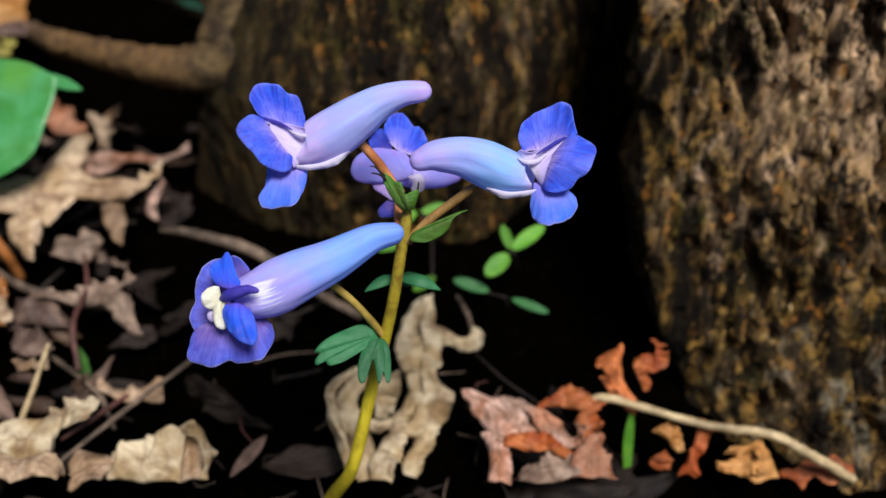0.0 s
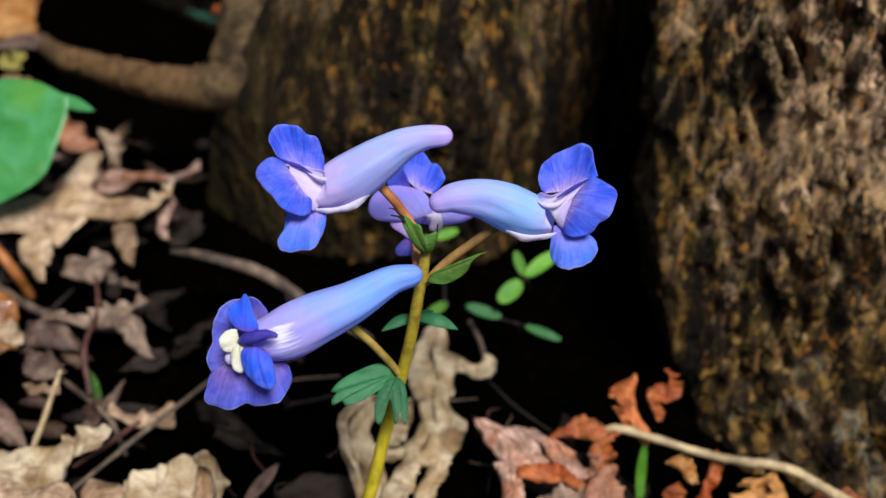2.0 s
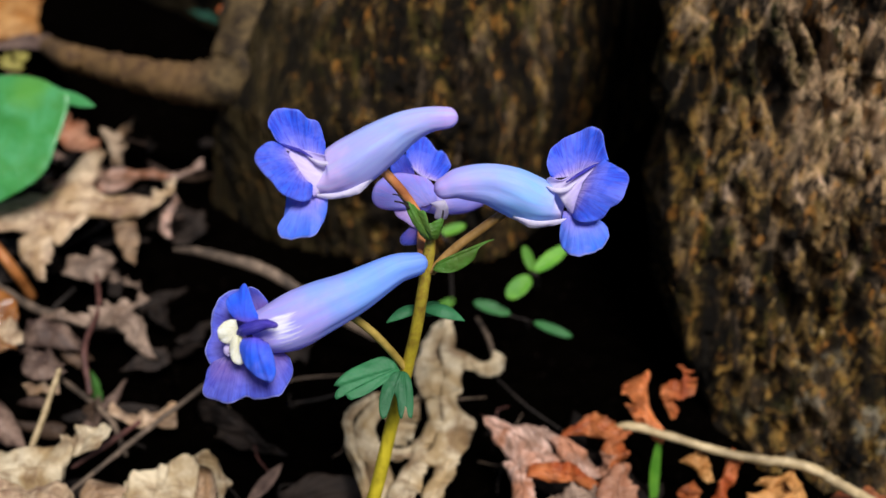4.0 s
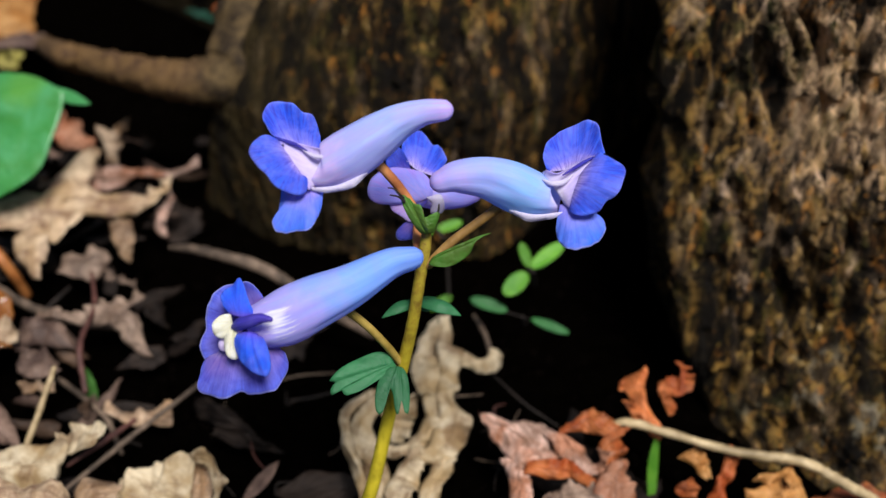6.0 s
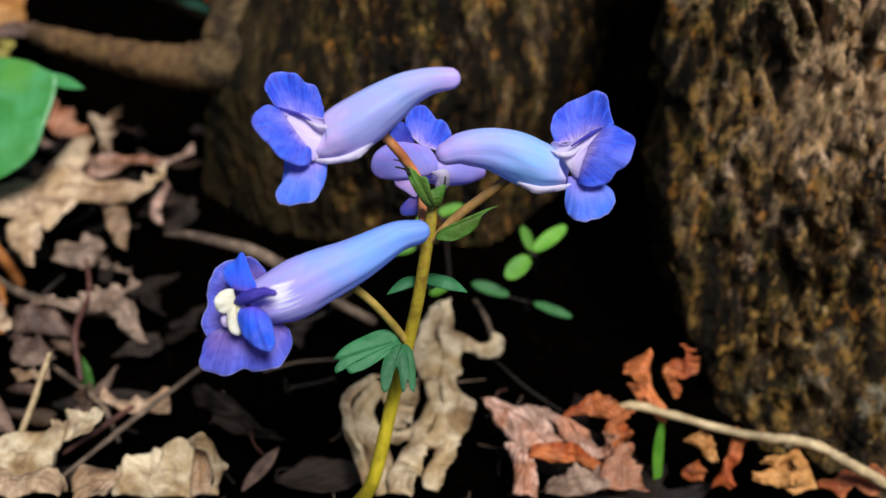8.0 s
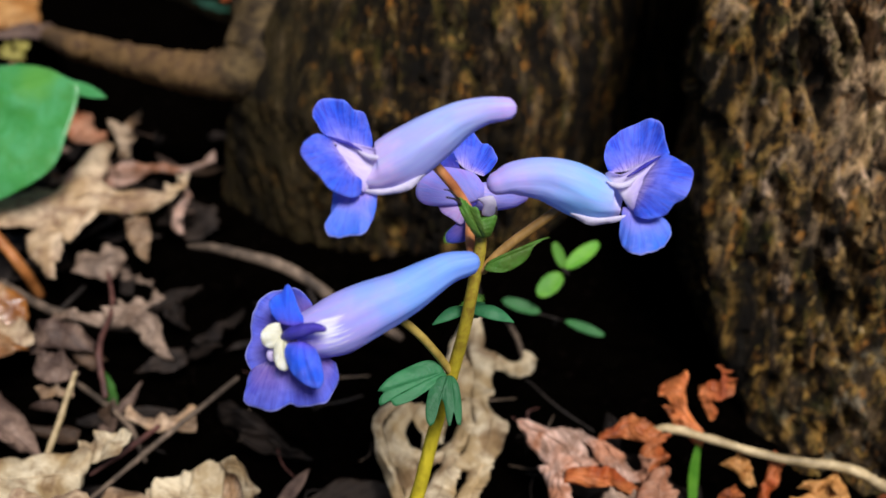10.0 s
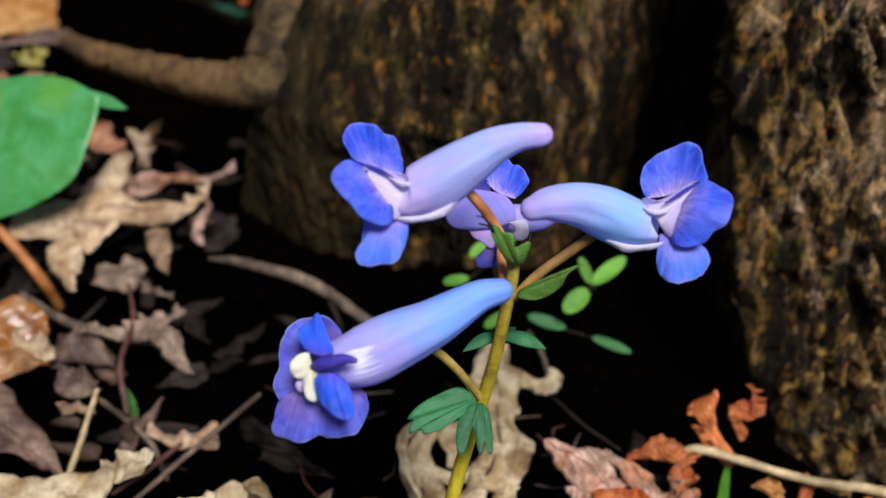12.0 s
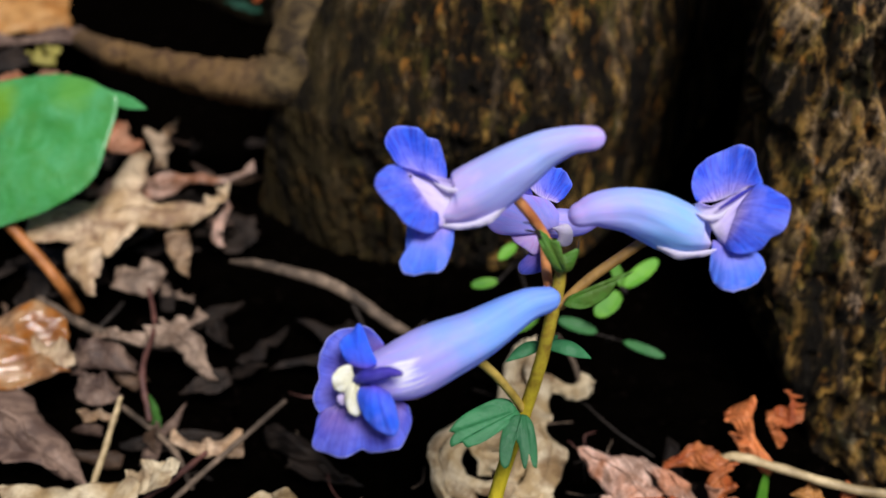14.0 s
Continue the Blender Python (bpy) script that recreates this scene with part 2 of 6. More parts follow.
STEM = stalk_material("olive_stem", (0.42, 0.33, 0.015), (0.62, 0.49, 0.03))
nt = STEM.node_tree
b = nt.nodes["Principled BSDF"]
lower = b.inputs["Base Color"].links[0].from_socket
rise = node(nt, "SeparateXYZ", {"Vector": node(nt, "TexCoord").outputs["Object"]}).outputs["Z"]
rise = node(nt, "MapRange", {"Value": rise, 1: 0.044, 2: 0.066, 3: 0.0, 4: 0.8}).outputs[0]
flecks = mix(nt, node(nt, "MapRange", {"Value": grain(nt, 1100, 4), 1: 0.45, 2: 0.6}).outputs[0], (0.30, 0.23, 0.03), (0.16, 0.075, 0.02))
nt.links.new(mix(nt, rise, lower, flecks), b.inputs["Base Color"])
PEDICEL = stalk_material("orange_pedicel", (0.64, 0.21, 0.07), (0.76, 0.34, 0.12))
OLIVE = stalk_material("olive_pedicel", (0.42, 0.28, 0.05), (0.54, 0.38, 0.10))
BROWNISH = stalk_material("brown_pedicel", (0.28, 0.15, 0.04), (0.40, 0.23, 0.07))
STRAW = stalk_material("straw", (0.42, 0.30, 0.15), (0.58, 0.44, 0.25), 0.55, (1, 1, 1))
TWIG = stalk_material("grey_brown_twig", (0.085, 0.058, 0.04), (0.21, 0.145, 0.10), 0.75, (1, 1, 1), 500)
# near-black twigs, also used for seedling stalks and bract teeth
DARKTWIG = stalk_material("near_black_twig", (0.012, 0.008, 0.006), (0.03, 0.02, 0.015), 0.8, (1, 1, 1), 500)
RED_TWIG = stalk_material("red_brown_twig", (0.09, 0.032, 0.025), (0.17, 0.07, 0.055), 0.6, (1, 1, 1))
ORANGE = stalk_material("orange_stalk", (0.40, 0.13, 0.03), (0.5, 0.2, 0.06), 0.5, (1, 1, 1))

m, nt, b = material("bark", 0.85, 0.15)
MID = grain(nt, 560, 8, 0.74, stretch=(1, 1, 0.34), warp=0.35)
FINE = grain(nt, 1000, 6, 0.7, stretch=(1, 1, 0.4))
c = ramp(nt, MID, [(0.42, (0.003, 0.0015, 0.001)), (0.48, (0.026, 0.013, 0.004)), (0.535, (0.155, 0.080, 0.018)), (0.60, (0.42, 0.25, 0.083)), (0.68, (0.68, 0.50, 0.33))])
c = mix(nt, node(nt, "MapRange", {"Value": grain(nt, 70, 5, 0.65, warp=0.6), 1: 0.50, 2: 0.62, 3: 0.0, 4: 0.55}).outputs[0], c, (0.20, 0.11, 0.02), "OVERLAY")
c = mix(nt, node(nt, "MapRange", {"Value": grain(nt, 85, 4, 0.6, warp=1.0), 1: 0.55, 2: 0.65, 3: 0.0, 4: 0.5}).outputs[0], c, (0.09, 0.10, 0.015))
c = mix(nt, node(nt, "MapRange", {"Value": FINE, 1: 0.40, 2: 0.60, 3: 0.0, 4: 0.75}).outputs[0], c, (0.016, 0.010, 0.006))
c = mix(nt, node(nt, "MapRange", {"Value": grain(nt, 300, 4, 0.6), 1: 0.63, 2: 0.70, 3: 0.0, 4: 0.7}).outputs[0], c, (0.46, 0.36, 0.30))
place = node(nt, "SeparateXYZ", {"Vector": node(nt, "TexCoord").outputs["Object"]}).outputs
# paler and pinker towards the upper east of the trunk
upper_east = node(nt, "MapRange", {"Value": place["X"], 1: 0.046, 2: 0.072, 3: 0.0, 4: 1.0}).outputs[0]
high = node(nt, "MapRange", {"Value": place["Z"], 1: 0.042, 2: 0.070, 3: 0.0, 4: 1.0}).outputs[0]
upper_east = node(nt, "Math", {0: upper_east, 1: high}, operation="MULTIPLY").outputs[0]
upper_east = node(nt, "Math", {0: upper_east, 1: node(nt, "MapRange", {"Value": MID, 1: 0.42, 2: 0.60}).outputs[0]}, operation="MULTIPLY").outputs[0]
c = mix(nt, node(nt, "MapRange", {"Value": grain(nt, 210, 3, 0.5), 1: 0.58, 2: 0.68, 3: 0.0, 4: 0.4}).outputs[0], c, (0.28, 0.10, 0.022))
streak = node(nt, "MapRange", {"Value": grain(nt, 150, 4, 0.6, stretch=(1, 1, 0.22), warp=0.3), 1: 0.56, 2: 0.66, 3: 0.0, 4: 0.65}).outputs[0]
streak = node(nt, "Math", {0: streak, 1: node(nt, "MapRange", {"Value": MID, 1: 0.44, 2: 0.56}).outputs[0]}, operation="MULTIPLY").outputs[0]
c = mix(nt, streak, c, (0.56, 0.40, 0.33))
c = mix(nt, upper_east, c, (0.66, 0.47, 0.40))
# shade on the west buttress and cleft is put into the colour by X
buttress_shade = node(nt, "MapRange", {"Value": place["X"], 1: 0.005, 2: 0.036, 3: 0.95, 4: 0.0}).outputs[0]
buttress_shade = node(nt, "Math", {0: buttress_shade, 1: node(nt, "MapRange", {"Value": grain(nt, 60, 4), 1: 0.40, 2: 0.58, 3: 1.0, 4: 0.68}).outputs[0]}, operation="MULTIPLY").outputs[0]
# this painted shade eases off at the far west rim
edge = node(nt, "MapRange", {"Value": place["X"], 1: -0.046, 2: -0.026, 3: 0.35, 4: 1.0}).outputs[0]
buttress_shade = node(nt, "Math", {0: buttress_shade, 1: edge}, operation="MULTIPLY").outputs[0]
# dry marks paler grain, where the painted shade is thinned
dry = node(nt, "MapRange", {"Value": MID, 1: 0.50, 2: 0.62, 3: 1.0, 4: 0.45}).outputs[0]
buttress_shade = node(nt, "Math", {0: buttress_shade, 1: dry}, operation="MULTIPLY").outputs[0]
c = mix(nt, buttress_shade, c, (0.024, 0.014, 0.007))
# a flat dull brown stands in for shade on the west flank
west_shade = node(nt, "MapRange", {"Value": place["X"], 1: -0.018, 2: -0.036, 3: 0.0, 4: 0.80}).outputs[0]
flecks = node(nt, "MapRange", {"Value": grain(nt, 330, 5, 0.65, stretch=(1, 1, 0.6), warp=0.5), 1: 0.50, 2: 0.59, 3: 0.0, 4: 0.9}).outputs[0]
flecks = node(nt, "Math", {0: flecks, 1: node(nt, "MapRange", {"Value": grain(nt, 75, 3), 1: 0.40, 2: 0.56}).outputs[0]}, operation="MULTIPLY").outputs[0]
c = mix(nt, flecks, c, (0.34, 0.19, 0.07))
c = mix(nt, node(nt, "MapRange", {"Value": grain(nt, 210, 5, 0.7, stretch=(1, 1, 0.5), warp=0.4), 1: 0.48, 2: 0.42, 3: 0.0, 4: 0.92}).outputs[0], c, (0.006, 0.004, 0.003))
olive = node(nt, "MapRange", {"Value": grain(nt, 240, 5, 0.7, stretch=(1, 1, 0.5), warp=0.8), 1: 0.52, 2: 0.62, 3: 0.0, 4: 0.5}).outputs[0]
c = mix(nt, olive, c, (0.10, 0.085, 0.02))
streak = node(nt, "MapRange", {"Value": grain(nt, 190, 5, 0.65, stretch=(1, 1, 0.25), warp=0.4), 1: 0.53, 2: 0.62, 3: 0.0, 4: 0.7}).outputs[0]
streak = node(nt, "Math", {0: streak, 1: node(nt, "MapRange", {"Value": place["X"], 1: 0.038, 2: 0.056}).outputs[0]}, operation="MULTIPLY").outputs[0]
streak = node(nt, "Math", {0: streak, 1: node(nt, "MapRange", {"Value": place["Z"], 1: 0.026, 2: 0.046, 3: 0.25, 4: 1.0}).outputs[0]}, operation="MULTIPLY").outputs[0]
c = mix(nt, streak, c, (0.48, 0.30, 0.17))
c = mix(nt, node(nt, "Math", {0: upper_east, 1: 0.80}, operation="MULTIPLY").outputs[0], c, (0.74, 0.49, 0.33))
c = mix(nt, node(nt, "MapRange", {"Value": grain(nt, 300, 6, 0.72, stretch=(1, 1, 0.28), warp=0.5), 1: 0.50, 2: 0.42, 3: 0.0, 4: 0.9}).outputs[0], c, (0.010, 0.006, 0.003))
c = mix(nt, node(nt, "MapRange", {"Value": grain(nt, 380, 4, 0.6, stretch=(1, 1, 0.5)), 1: 0.60, 2: 0.66, 3: 0.0, 4: 0.6}).outputs[0], c, (0.42, 0.17, 0.05))
c = mix(nt, west_shade, c, (0.052, 0.035, 0.015))
joint = node(nt, "VectorMath", {0: node(nt, "TexCoord").outputs["Object"], 1: (-0.0400, 0.1880, 0.0520)}, operation="DISTANCE").outputs["Value"]
joint = node(nt, "Math", {0: joint, 1: node(nt, "MapRange", {"Value": grain(nt, 140, 4), 3: -0.007, 4: 0.007}).outputs[0]}, operation="ADD").outputs[0]
c = mix(nt, node(nt, "MapRange", {"Value": joint, 1: 0.007, 2: 0.017, 3: 0.85, 4: 0.0}).outputs[0], c, (0.056, 0.037, 0.016))
pale = node(nt, "MapRange", {"Value": grain(nt, 130, 5, 0.7, warp=0.5), 1: 0.54, 2: 0.62, 3: 0.0, 4: 0.6}).outputs[0]
low = node(nt, "MapRange", {"Value": place["Z"], 1: 0.034, 2: 0.020, 3: 0.0, 4: 1.0}).outputs[0]
pale = node(nt, "Math", {0: pale, 1: low}, operation="MULTIPLY").outputs[0]
pale = node(nt, "Math", {0: pale, 1: node(nt, "MapRange", {"Value": place["X"], 1: 0.044, 2: 0.056}).outputs[0]}, operation="MULTIPLY").outputs[0]
c = mix(nt, pale, c, (0.30, 0.27, 0.22))
# broad pale ridges and near-black furrows in colour alone, ridges paler towards upper east
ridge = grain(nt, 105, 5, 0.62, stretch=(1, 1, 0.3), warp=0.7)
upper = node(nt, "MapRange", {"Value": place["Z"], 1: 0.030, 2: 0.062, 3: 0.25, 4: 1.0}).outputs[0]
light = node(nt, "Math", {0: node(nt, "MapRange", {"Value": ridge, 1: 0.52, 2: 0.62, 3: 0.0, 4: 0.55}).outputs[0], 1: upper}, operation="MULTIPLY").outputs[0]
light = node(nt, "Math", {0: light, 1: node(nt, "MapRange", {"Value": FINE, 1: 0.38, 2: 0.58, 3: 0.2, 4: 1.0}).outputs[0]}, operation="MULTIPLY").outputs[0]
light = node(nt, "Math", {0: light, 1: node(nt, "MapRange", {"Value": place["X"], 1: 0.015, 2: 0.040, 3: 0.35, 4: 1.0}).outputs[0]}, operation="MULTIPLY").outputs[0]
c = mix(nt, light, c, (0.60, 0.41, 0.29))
c = mix(nt, node(nt, "MapRange", {"Value": ridge, 1: 0.485, 2: 0.41, 3: 0.0, 4: 0.85}).outputs[0], c, (0.010, 0.006, 0.003))
c = node(nt, "Gamma", {"Color": c, "Gamma": 1.3}).outputs["Color"]
c = node(nt, "HueSaturation", {"Color": c, "Hue": 0.515, "Value": 1.6, "Saturation": 1.0}).outputs["Color"]
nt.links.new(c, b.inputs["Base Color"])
relief(nt, b, mix(nt, 0.55, MID, FINE), 0.0026, 1.0)
BARK = m

m, nt, b = material("root_bark", 0.8, 0.2)
c = mix(nt, grain(nt, 120, 6, 0.7, warp=0.6), (0.026, 0.013, 0.005), (0.21, 0.118, 0.045))
c = mix(nt, node(nt, "MapRange", {"Value": grain(nt, 420, 5), 1: 0.45, 2: 0.62, 3: 0.0, 4: 0.75}).outputs[0], c, (0.045, 0.022, 0.012))
east = node(nt, "SeparateXYZ", {"Vector": node(nt, "TexCoord").outputs["Object"]}).outputs["X"]
east = node(nt, "Math", {0: east, 1: node(nt, "MapRange", {"Value": grain(nt, 160, 4), 3: -0.006, 4: 0.006}).outputs[0]}, operation="ADD").outputs[0]
c = mix(nt, node(nt, "MapRange", {"Value": east, 1: -0.055, 2: -0.046, 3: 0.0, 4: 0.9}).outputs[0], c, mix(nt, node(nt, "MapRange", {"Value": grain(nt, 220, 6, 0.7, warp=0.5), 1: 0.42, 2: 0.60}).outputs[0], (0.012, 0.008, 0.004), (0.095, 0.062, 0.025)))
nt.links.new(c, b.inputs["Base Color"])
relief(nt, b, grain(nt, 300, 6, 0.7), 0.0006, 0.6)
ROOT = m

# much blacker than wet humus: the hollow's shade is put into this colour
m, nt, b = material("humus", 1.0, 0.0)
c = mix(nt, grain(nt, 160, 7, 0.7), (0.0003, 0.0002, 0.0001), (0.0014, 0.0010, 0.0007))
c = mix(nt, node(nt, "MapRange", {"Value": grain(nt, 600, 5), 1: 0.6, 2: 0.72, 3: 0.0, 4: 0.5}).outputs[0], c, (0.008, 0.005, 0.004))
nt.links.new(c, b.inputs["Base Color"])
relief(nt, b, grain(nt, 350, 7, 0.7), 0.002, 1.0)
SOIL = m


# ---- building tools ----
def part(name, bm, mat, parent=None, label="", smooth=True):
    me = bpy.data.meshes.new(name)
    bm.to_mesh(me)
    bm.free()
    for f in me.polygons:
        f.use_smooth = smooth
    me.materials.append(mat)
    ob = new(name, me)
    if parent is not None:
        ob.parent = parent
        if "base" in parent:
            ob.matrix_parent_inverse = Matrix.Translation(-Vector(parent["base"]))
    if label:
        tagged(ob, label)
    return ob


def thing(name, base, label, category, group="", kind=""):
    ob = new(name)
    ob.location = base
    ob.empty_display_size = 0.01
    ob["base"] = tuple(base)
    return tagged(ob, label, category, group, kind)


def spline(points, steps):
    """A smooth line through points of any dimension."""
    p = np.array(points, float)
    p = np.vstack([2 * p[0] - p[1], p, 2 * p[-1] - p[-2]])
    out = []
    n = len(p) - 3
    for k in range(n):
        a, b, c, d = p[k:k + 4]
        for i in range(steps):
            t = i / steps
            out.append(0.5 * (2 * b + (c - a) * t + (2 * a - 5 * b + 4 * c - d) * t * t + (3 * b - a - 3 * c + d) * t ** 3))
    out.append(p[-2])
    return np.array(out)


def tube(points, radii, steps=8, sides=14, rough=0.0, caps=(True, True), seed=0, bm=None, flute=0.0, slant=0.0):
    """A bent, tapering round body with rounded ends; flute gives it soft lengthwise folds, slant cuts its start askew."""
    line = spline([(*p, r) for p, r in zip(points, radii)], steps)
    pos, rad = line[:, :3], np.maximum(line[:, 3], 1e-5)
    tang = np.gradient(pos, axis=0)
    tang /= np.linalg.norm(tang, axis=1)[:, None]
    for cap, end, sign in ((caps[0], 0, -1), (caps[1], -1, 1)):
        if cap:
            p0, r0, t0 = pos[end], rad[end], tang[end]
            extra = [(p0 + sign * t0 * r0 * math.sin(a), r0 * math.cos(a), t0) for a in (0.5, 1.0, 1.35, 1.54)]
            if sign < 0:
                extra = extra[::-1]
            ep, er, et = (np.array([e[k] for e in extra]) for k in range(3))
            pos, rad, tang = (np.concatenate([e, v] if sign < 0 else [v, e]) for e, v in ((ep, pos), (er, rad), (et, tang)))
    bm = bm or bmesh.new()
    uv = bm.loops.layers.uv.get("UVMap") or bm.loops.layers.uv.new("UVMap")
    up = np.array((0.0, 0.0, 1.0)) if abs(tang[0][2]) < 0.9 else np.array((0.0, 1.0, 0.0))
    rings = []
    for k, (p, r, t) in enumerate(zip(pos, rad, tang)):
        s = np.cross(t, up)
        s /= np.linalg.norm(s)
        u = np.cross(s, t)
        ring = []
        for i in range(sides):
            a = 2 * math.pi * i / sides
            q = p + r * (math.cos(a) * s + math.sin(a) * u)
            if rough:
                q = q + (q - p) * rough * noise.noise(Vector(q) / max(r, 1e-4) * 0.9 + Vector((seed, 0, 0)))
            if slant:
                q = q + t * r * slant * max(0.0, math.sin(a)) * math.exp(-k / 7)
            if flute:
                fold = noise.noise(Vector((1.6 * math.cos(a), 1.6 * math.sin(a), k * 0.035 + seed))) + 0.45 * noise.noise(Vector((5 * math.cos(a), 5 * math.sin(a), k * 0.05 + seed)))
                q = q + (q - p) * flute * fold * min(1.0, 0.5 + k / 20)
            ring.append(bm.verts.new(q))
        rings.append(ring)
    last = len(rings) - 1
    for k in range(last):
        for i in range(sides):
            j = (i + 1) % sides
            f = bm.faces.new((rings[k][i], rings[k][j], rings[k + 1][j], rings[k + 1][i]))
            for loop, (a, c) in zip(f.loops, ((i, k), (i + 1, k), (i + 1, k + 1), (i, k + 1))):
                loop[uv].uv = (a / sides, c / last)
    for cap, ring in zip(caps, (rings[0][::-1], rings[-1])):
        if cap:
            bm.faces.new(ring)
    return bm


def outline(kind, v, seed=0, right=False):
    """Half width of a blade along its length, as a share of the widest."""
    if kind == "petal":
        return 0.32 + 0.68 * math.sin(math.pi / 2 * v / 0.58) if v < 0.58 else math.sqrt(max(0.0, 1 - ((v - 0.58) / 0.42) ** 2))
    if kind == "ovate":
        return (math.sin(math.pi * v ** 0.75)) ** 0.9 * (1 - 0.15 * v)
    if kind == "slim":
        return 0.2 + 0.8 * math.sin(math.pi * v) ** 0.8 if v < 0.5 else math.sin(math.pi * v) ** 0.9
    if kind == "ragged":
        lobe = abs(math.sin(math.pi * 2.4 * v + 1.7 * seed + (1.1 if right else 0.0))) ** 0.8
        return math.sin(math.pi * (0.04 + 0.92 * v)) ** 0.5 * (0.30 + 0.70 * lobe) * (0.75 + 0.5 * noise.noise(Vector((v * 6, seed, 3.0 if right else 0.0))))
    if kind == "lobe":
        return (1 - v ** 1.7) * (0.62 + 0.5 * math.sin(math.pi * (0.1 + 0.8 * v))) * (1 + 0.25 * noise.noise(Vector((v * 5, seed, 3.0 if right else 0.0))))
    if kind == "oval":
        return math.sqrt(max(0.0, 1 - (2 * v - 1) ** 2))
    return math.sin(math.pi * v)


RIBS = []


def blade(base, tip, width, face, kind="petal", cup=0.0, bend=0.0, ruffle=0.0, crumple=0.0, seed=0, thick=0.00012, nu=16, nv=20, curl=0.0):
    """A thin curved sheet with two skins from base to tip. face: the way its upper side looks; cup, bend: metres by which edges and tip rise."""
    base, tip, face = (np.array(p, float) for p in (base, tip, face))
    d = tip - base
    length = np.linalg.norm(d)
    d /= length
    side = np.cross(d, face)
    side /= np.linalg.norm(side)
    n = np.cross(side, d)
    bm = bmesh.new()
    uv = bm.loops.layers.uv.new("UVMap")
    grid = []
    for k in range(nv + 1):
        v = 1 - (1 - k / nv) ** 1.35
        row = []
        for i in range(nu + 1):
            u = 2 * i / nu - 1
            w = outline(kind, v, seed, u > 0) * width / 2 * u
            lift = cup * u * u * (0.4 + 0.6 * math.sin(math.pi * min(1, v + 0.15))) + bend * v * v + ruffle * math.sin(5.5 * u + seed) * v * v
            arch = curl * math.sin(math.pi * v)
            p = base + d * length * v + side * w + n * (lift + arch)
            if crumple:
                q = Vector(p) * 130 + Vector((seed * 3.1, seed * 1.7, 0))
                p = p + crumple * (np.array(noise.noise_vector(q)) * 0.75 + np.array(noise.noise_vector(q * 2.3)) * 0.4 + np.array(noise.noise_vector(q * 5.1)) * 0.16)
            row.append((p, (0.5 + 0.5 * u, v)))
        grid.append(row)
    RIBS[:] = [[grid[k][nu // 2][0] + n * thick for k in range(0, nv - 1, max(1, nv // 6))]]
    pts = np.array([[p for p, _ in row] for row in grid])
    du = np.gradient(pts, axis=1)
    dv = np.gradient(pts, axis=0)
    nrm = np.cross(du, dv)
    size = np.linalg.norm(nrm, axis=2)[..., None]
    nrm = np.where(size > 1e-14, nrm / np.maximum(size, 1e-14), n)
    skins = []
    for sign in (0.5, -0.5):
        skins.append([[bm.verts.new(pts[k, i] + nrm[k, i] * thick * sign * (0.35 if i in (0, nu) or k in (0, nv) else 1.0)) for i in range(nu + 1)] for k in range(nv + 1)])

    def quad(verts, uvs):
        f = bm.faces.new(verts)
        for loop, w in zip(f.loops, uvs):
            loop[uv].uv = w

    for s, skin in enumerate(skins):
        for k in range(nv):
            for i in range(nu):
                cells = [(k, i), (k, i + 1), (k + 1, i + 1), (k + 1, i)]
                if s:
                    cells.reverse()
                quad([skin[a][c] for a, c in cells], [grid[a][c][1] for a, c in cells])
    rim = [(0, i) for i in range(nu)] + [(k, nu) for k in range(nv)] + [(nv, i) for i in range(nu, 0, -1)] + [(k, 0) for k in range(nv, 0, -1)]
    for (a, c), (e, g) in zip(rim, rim[1:] + rim[:1]):
        quad([skins[1][a][c], skins[1][e][g], skins[0][e][g], skins[0][a][c]], [grid[a][c][1], grid[e][g][1], grid[e][g][1], grid[a][c][1]])
    return bm


def joined(pieces):
    """Several sheets as one mesh."""
    whole = pieces[0]
    for more in pieces[1:]:
        scrap = bpy.data.meshes.new("scrap")
        more.to_mesh(scrap)
        whole.from_mesh(scrap)
        bpy.data.meshes.remove(scrap)
    return whole


SOUTH = np.array((0, -0.852, 0.523))


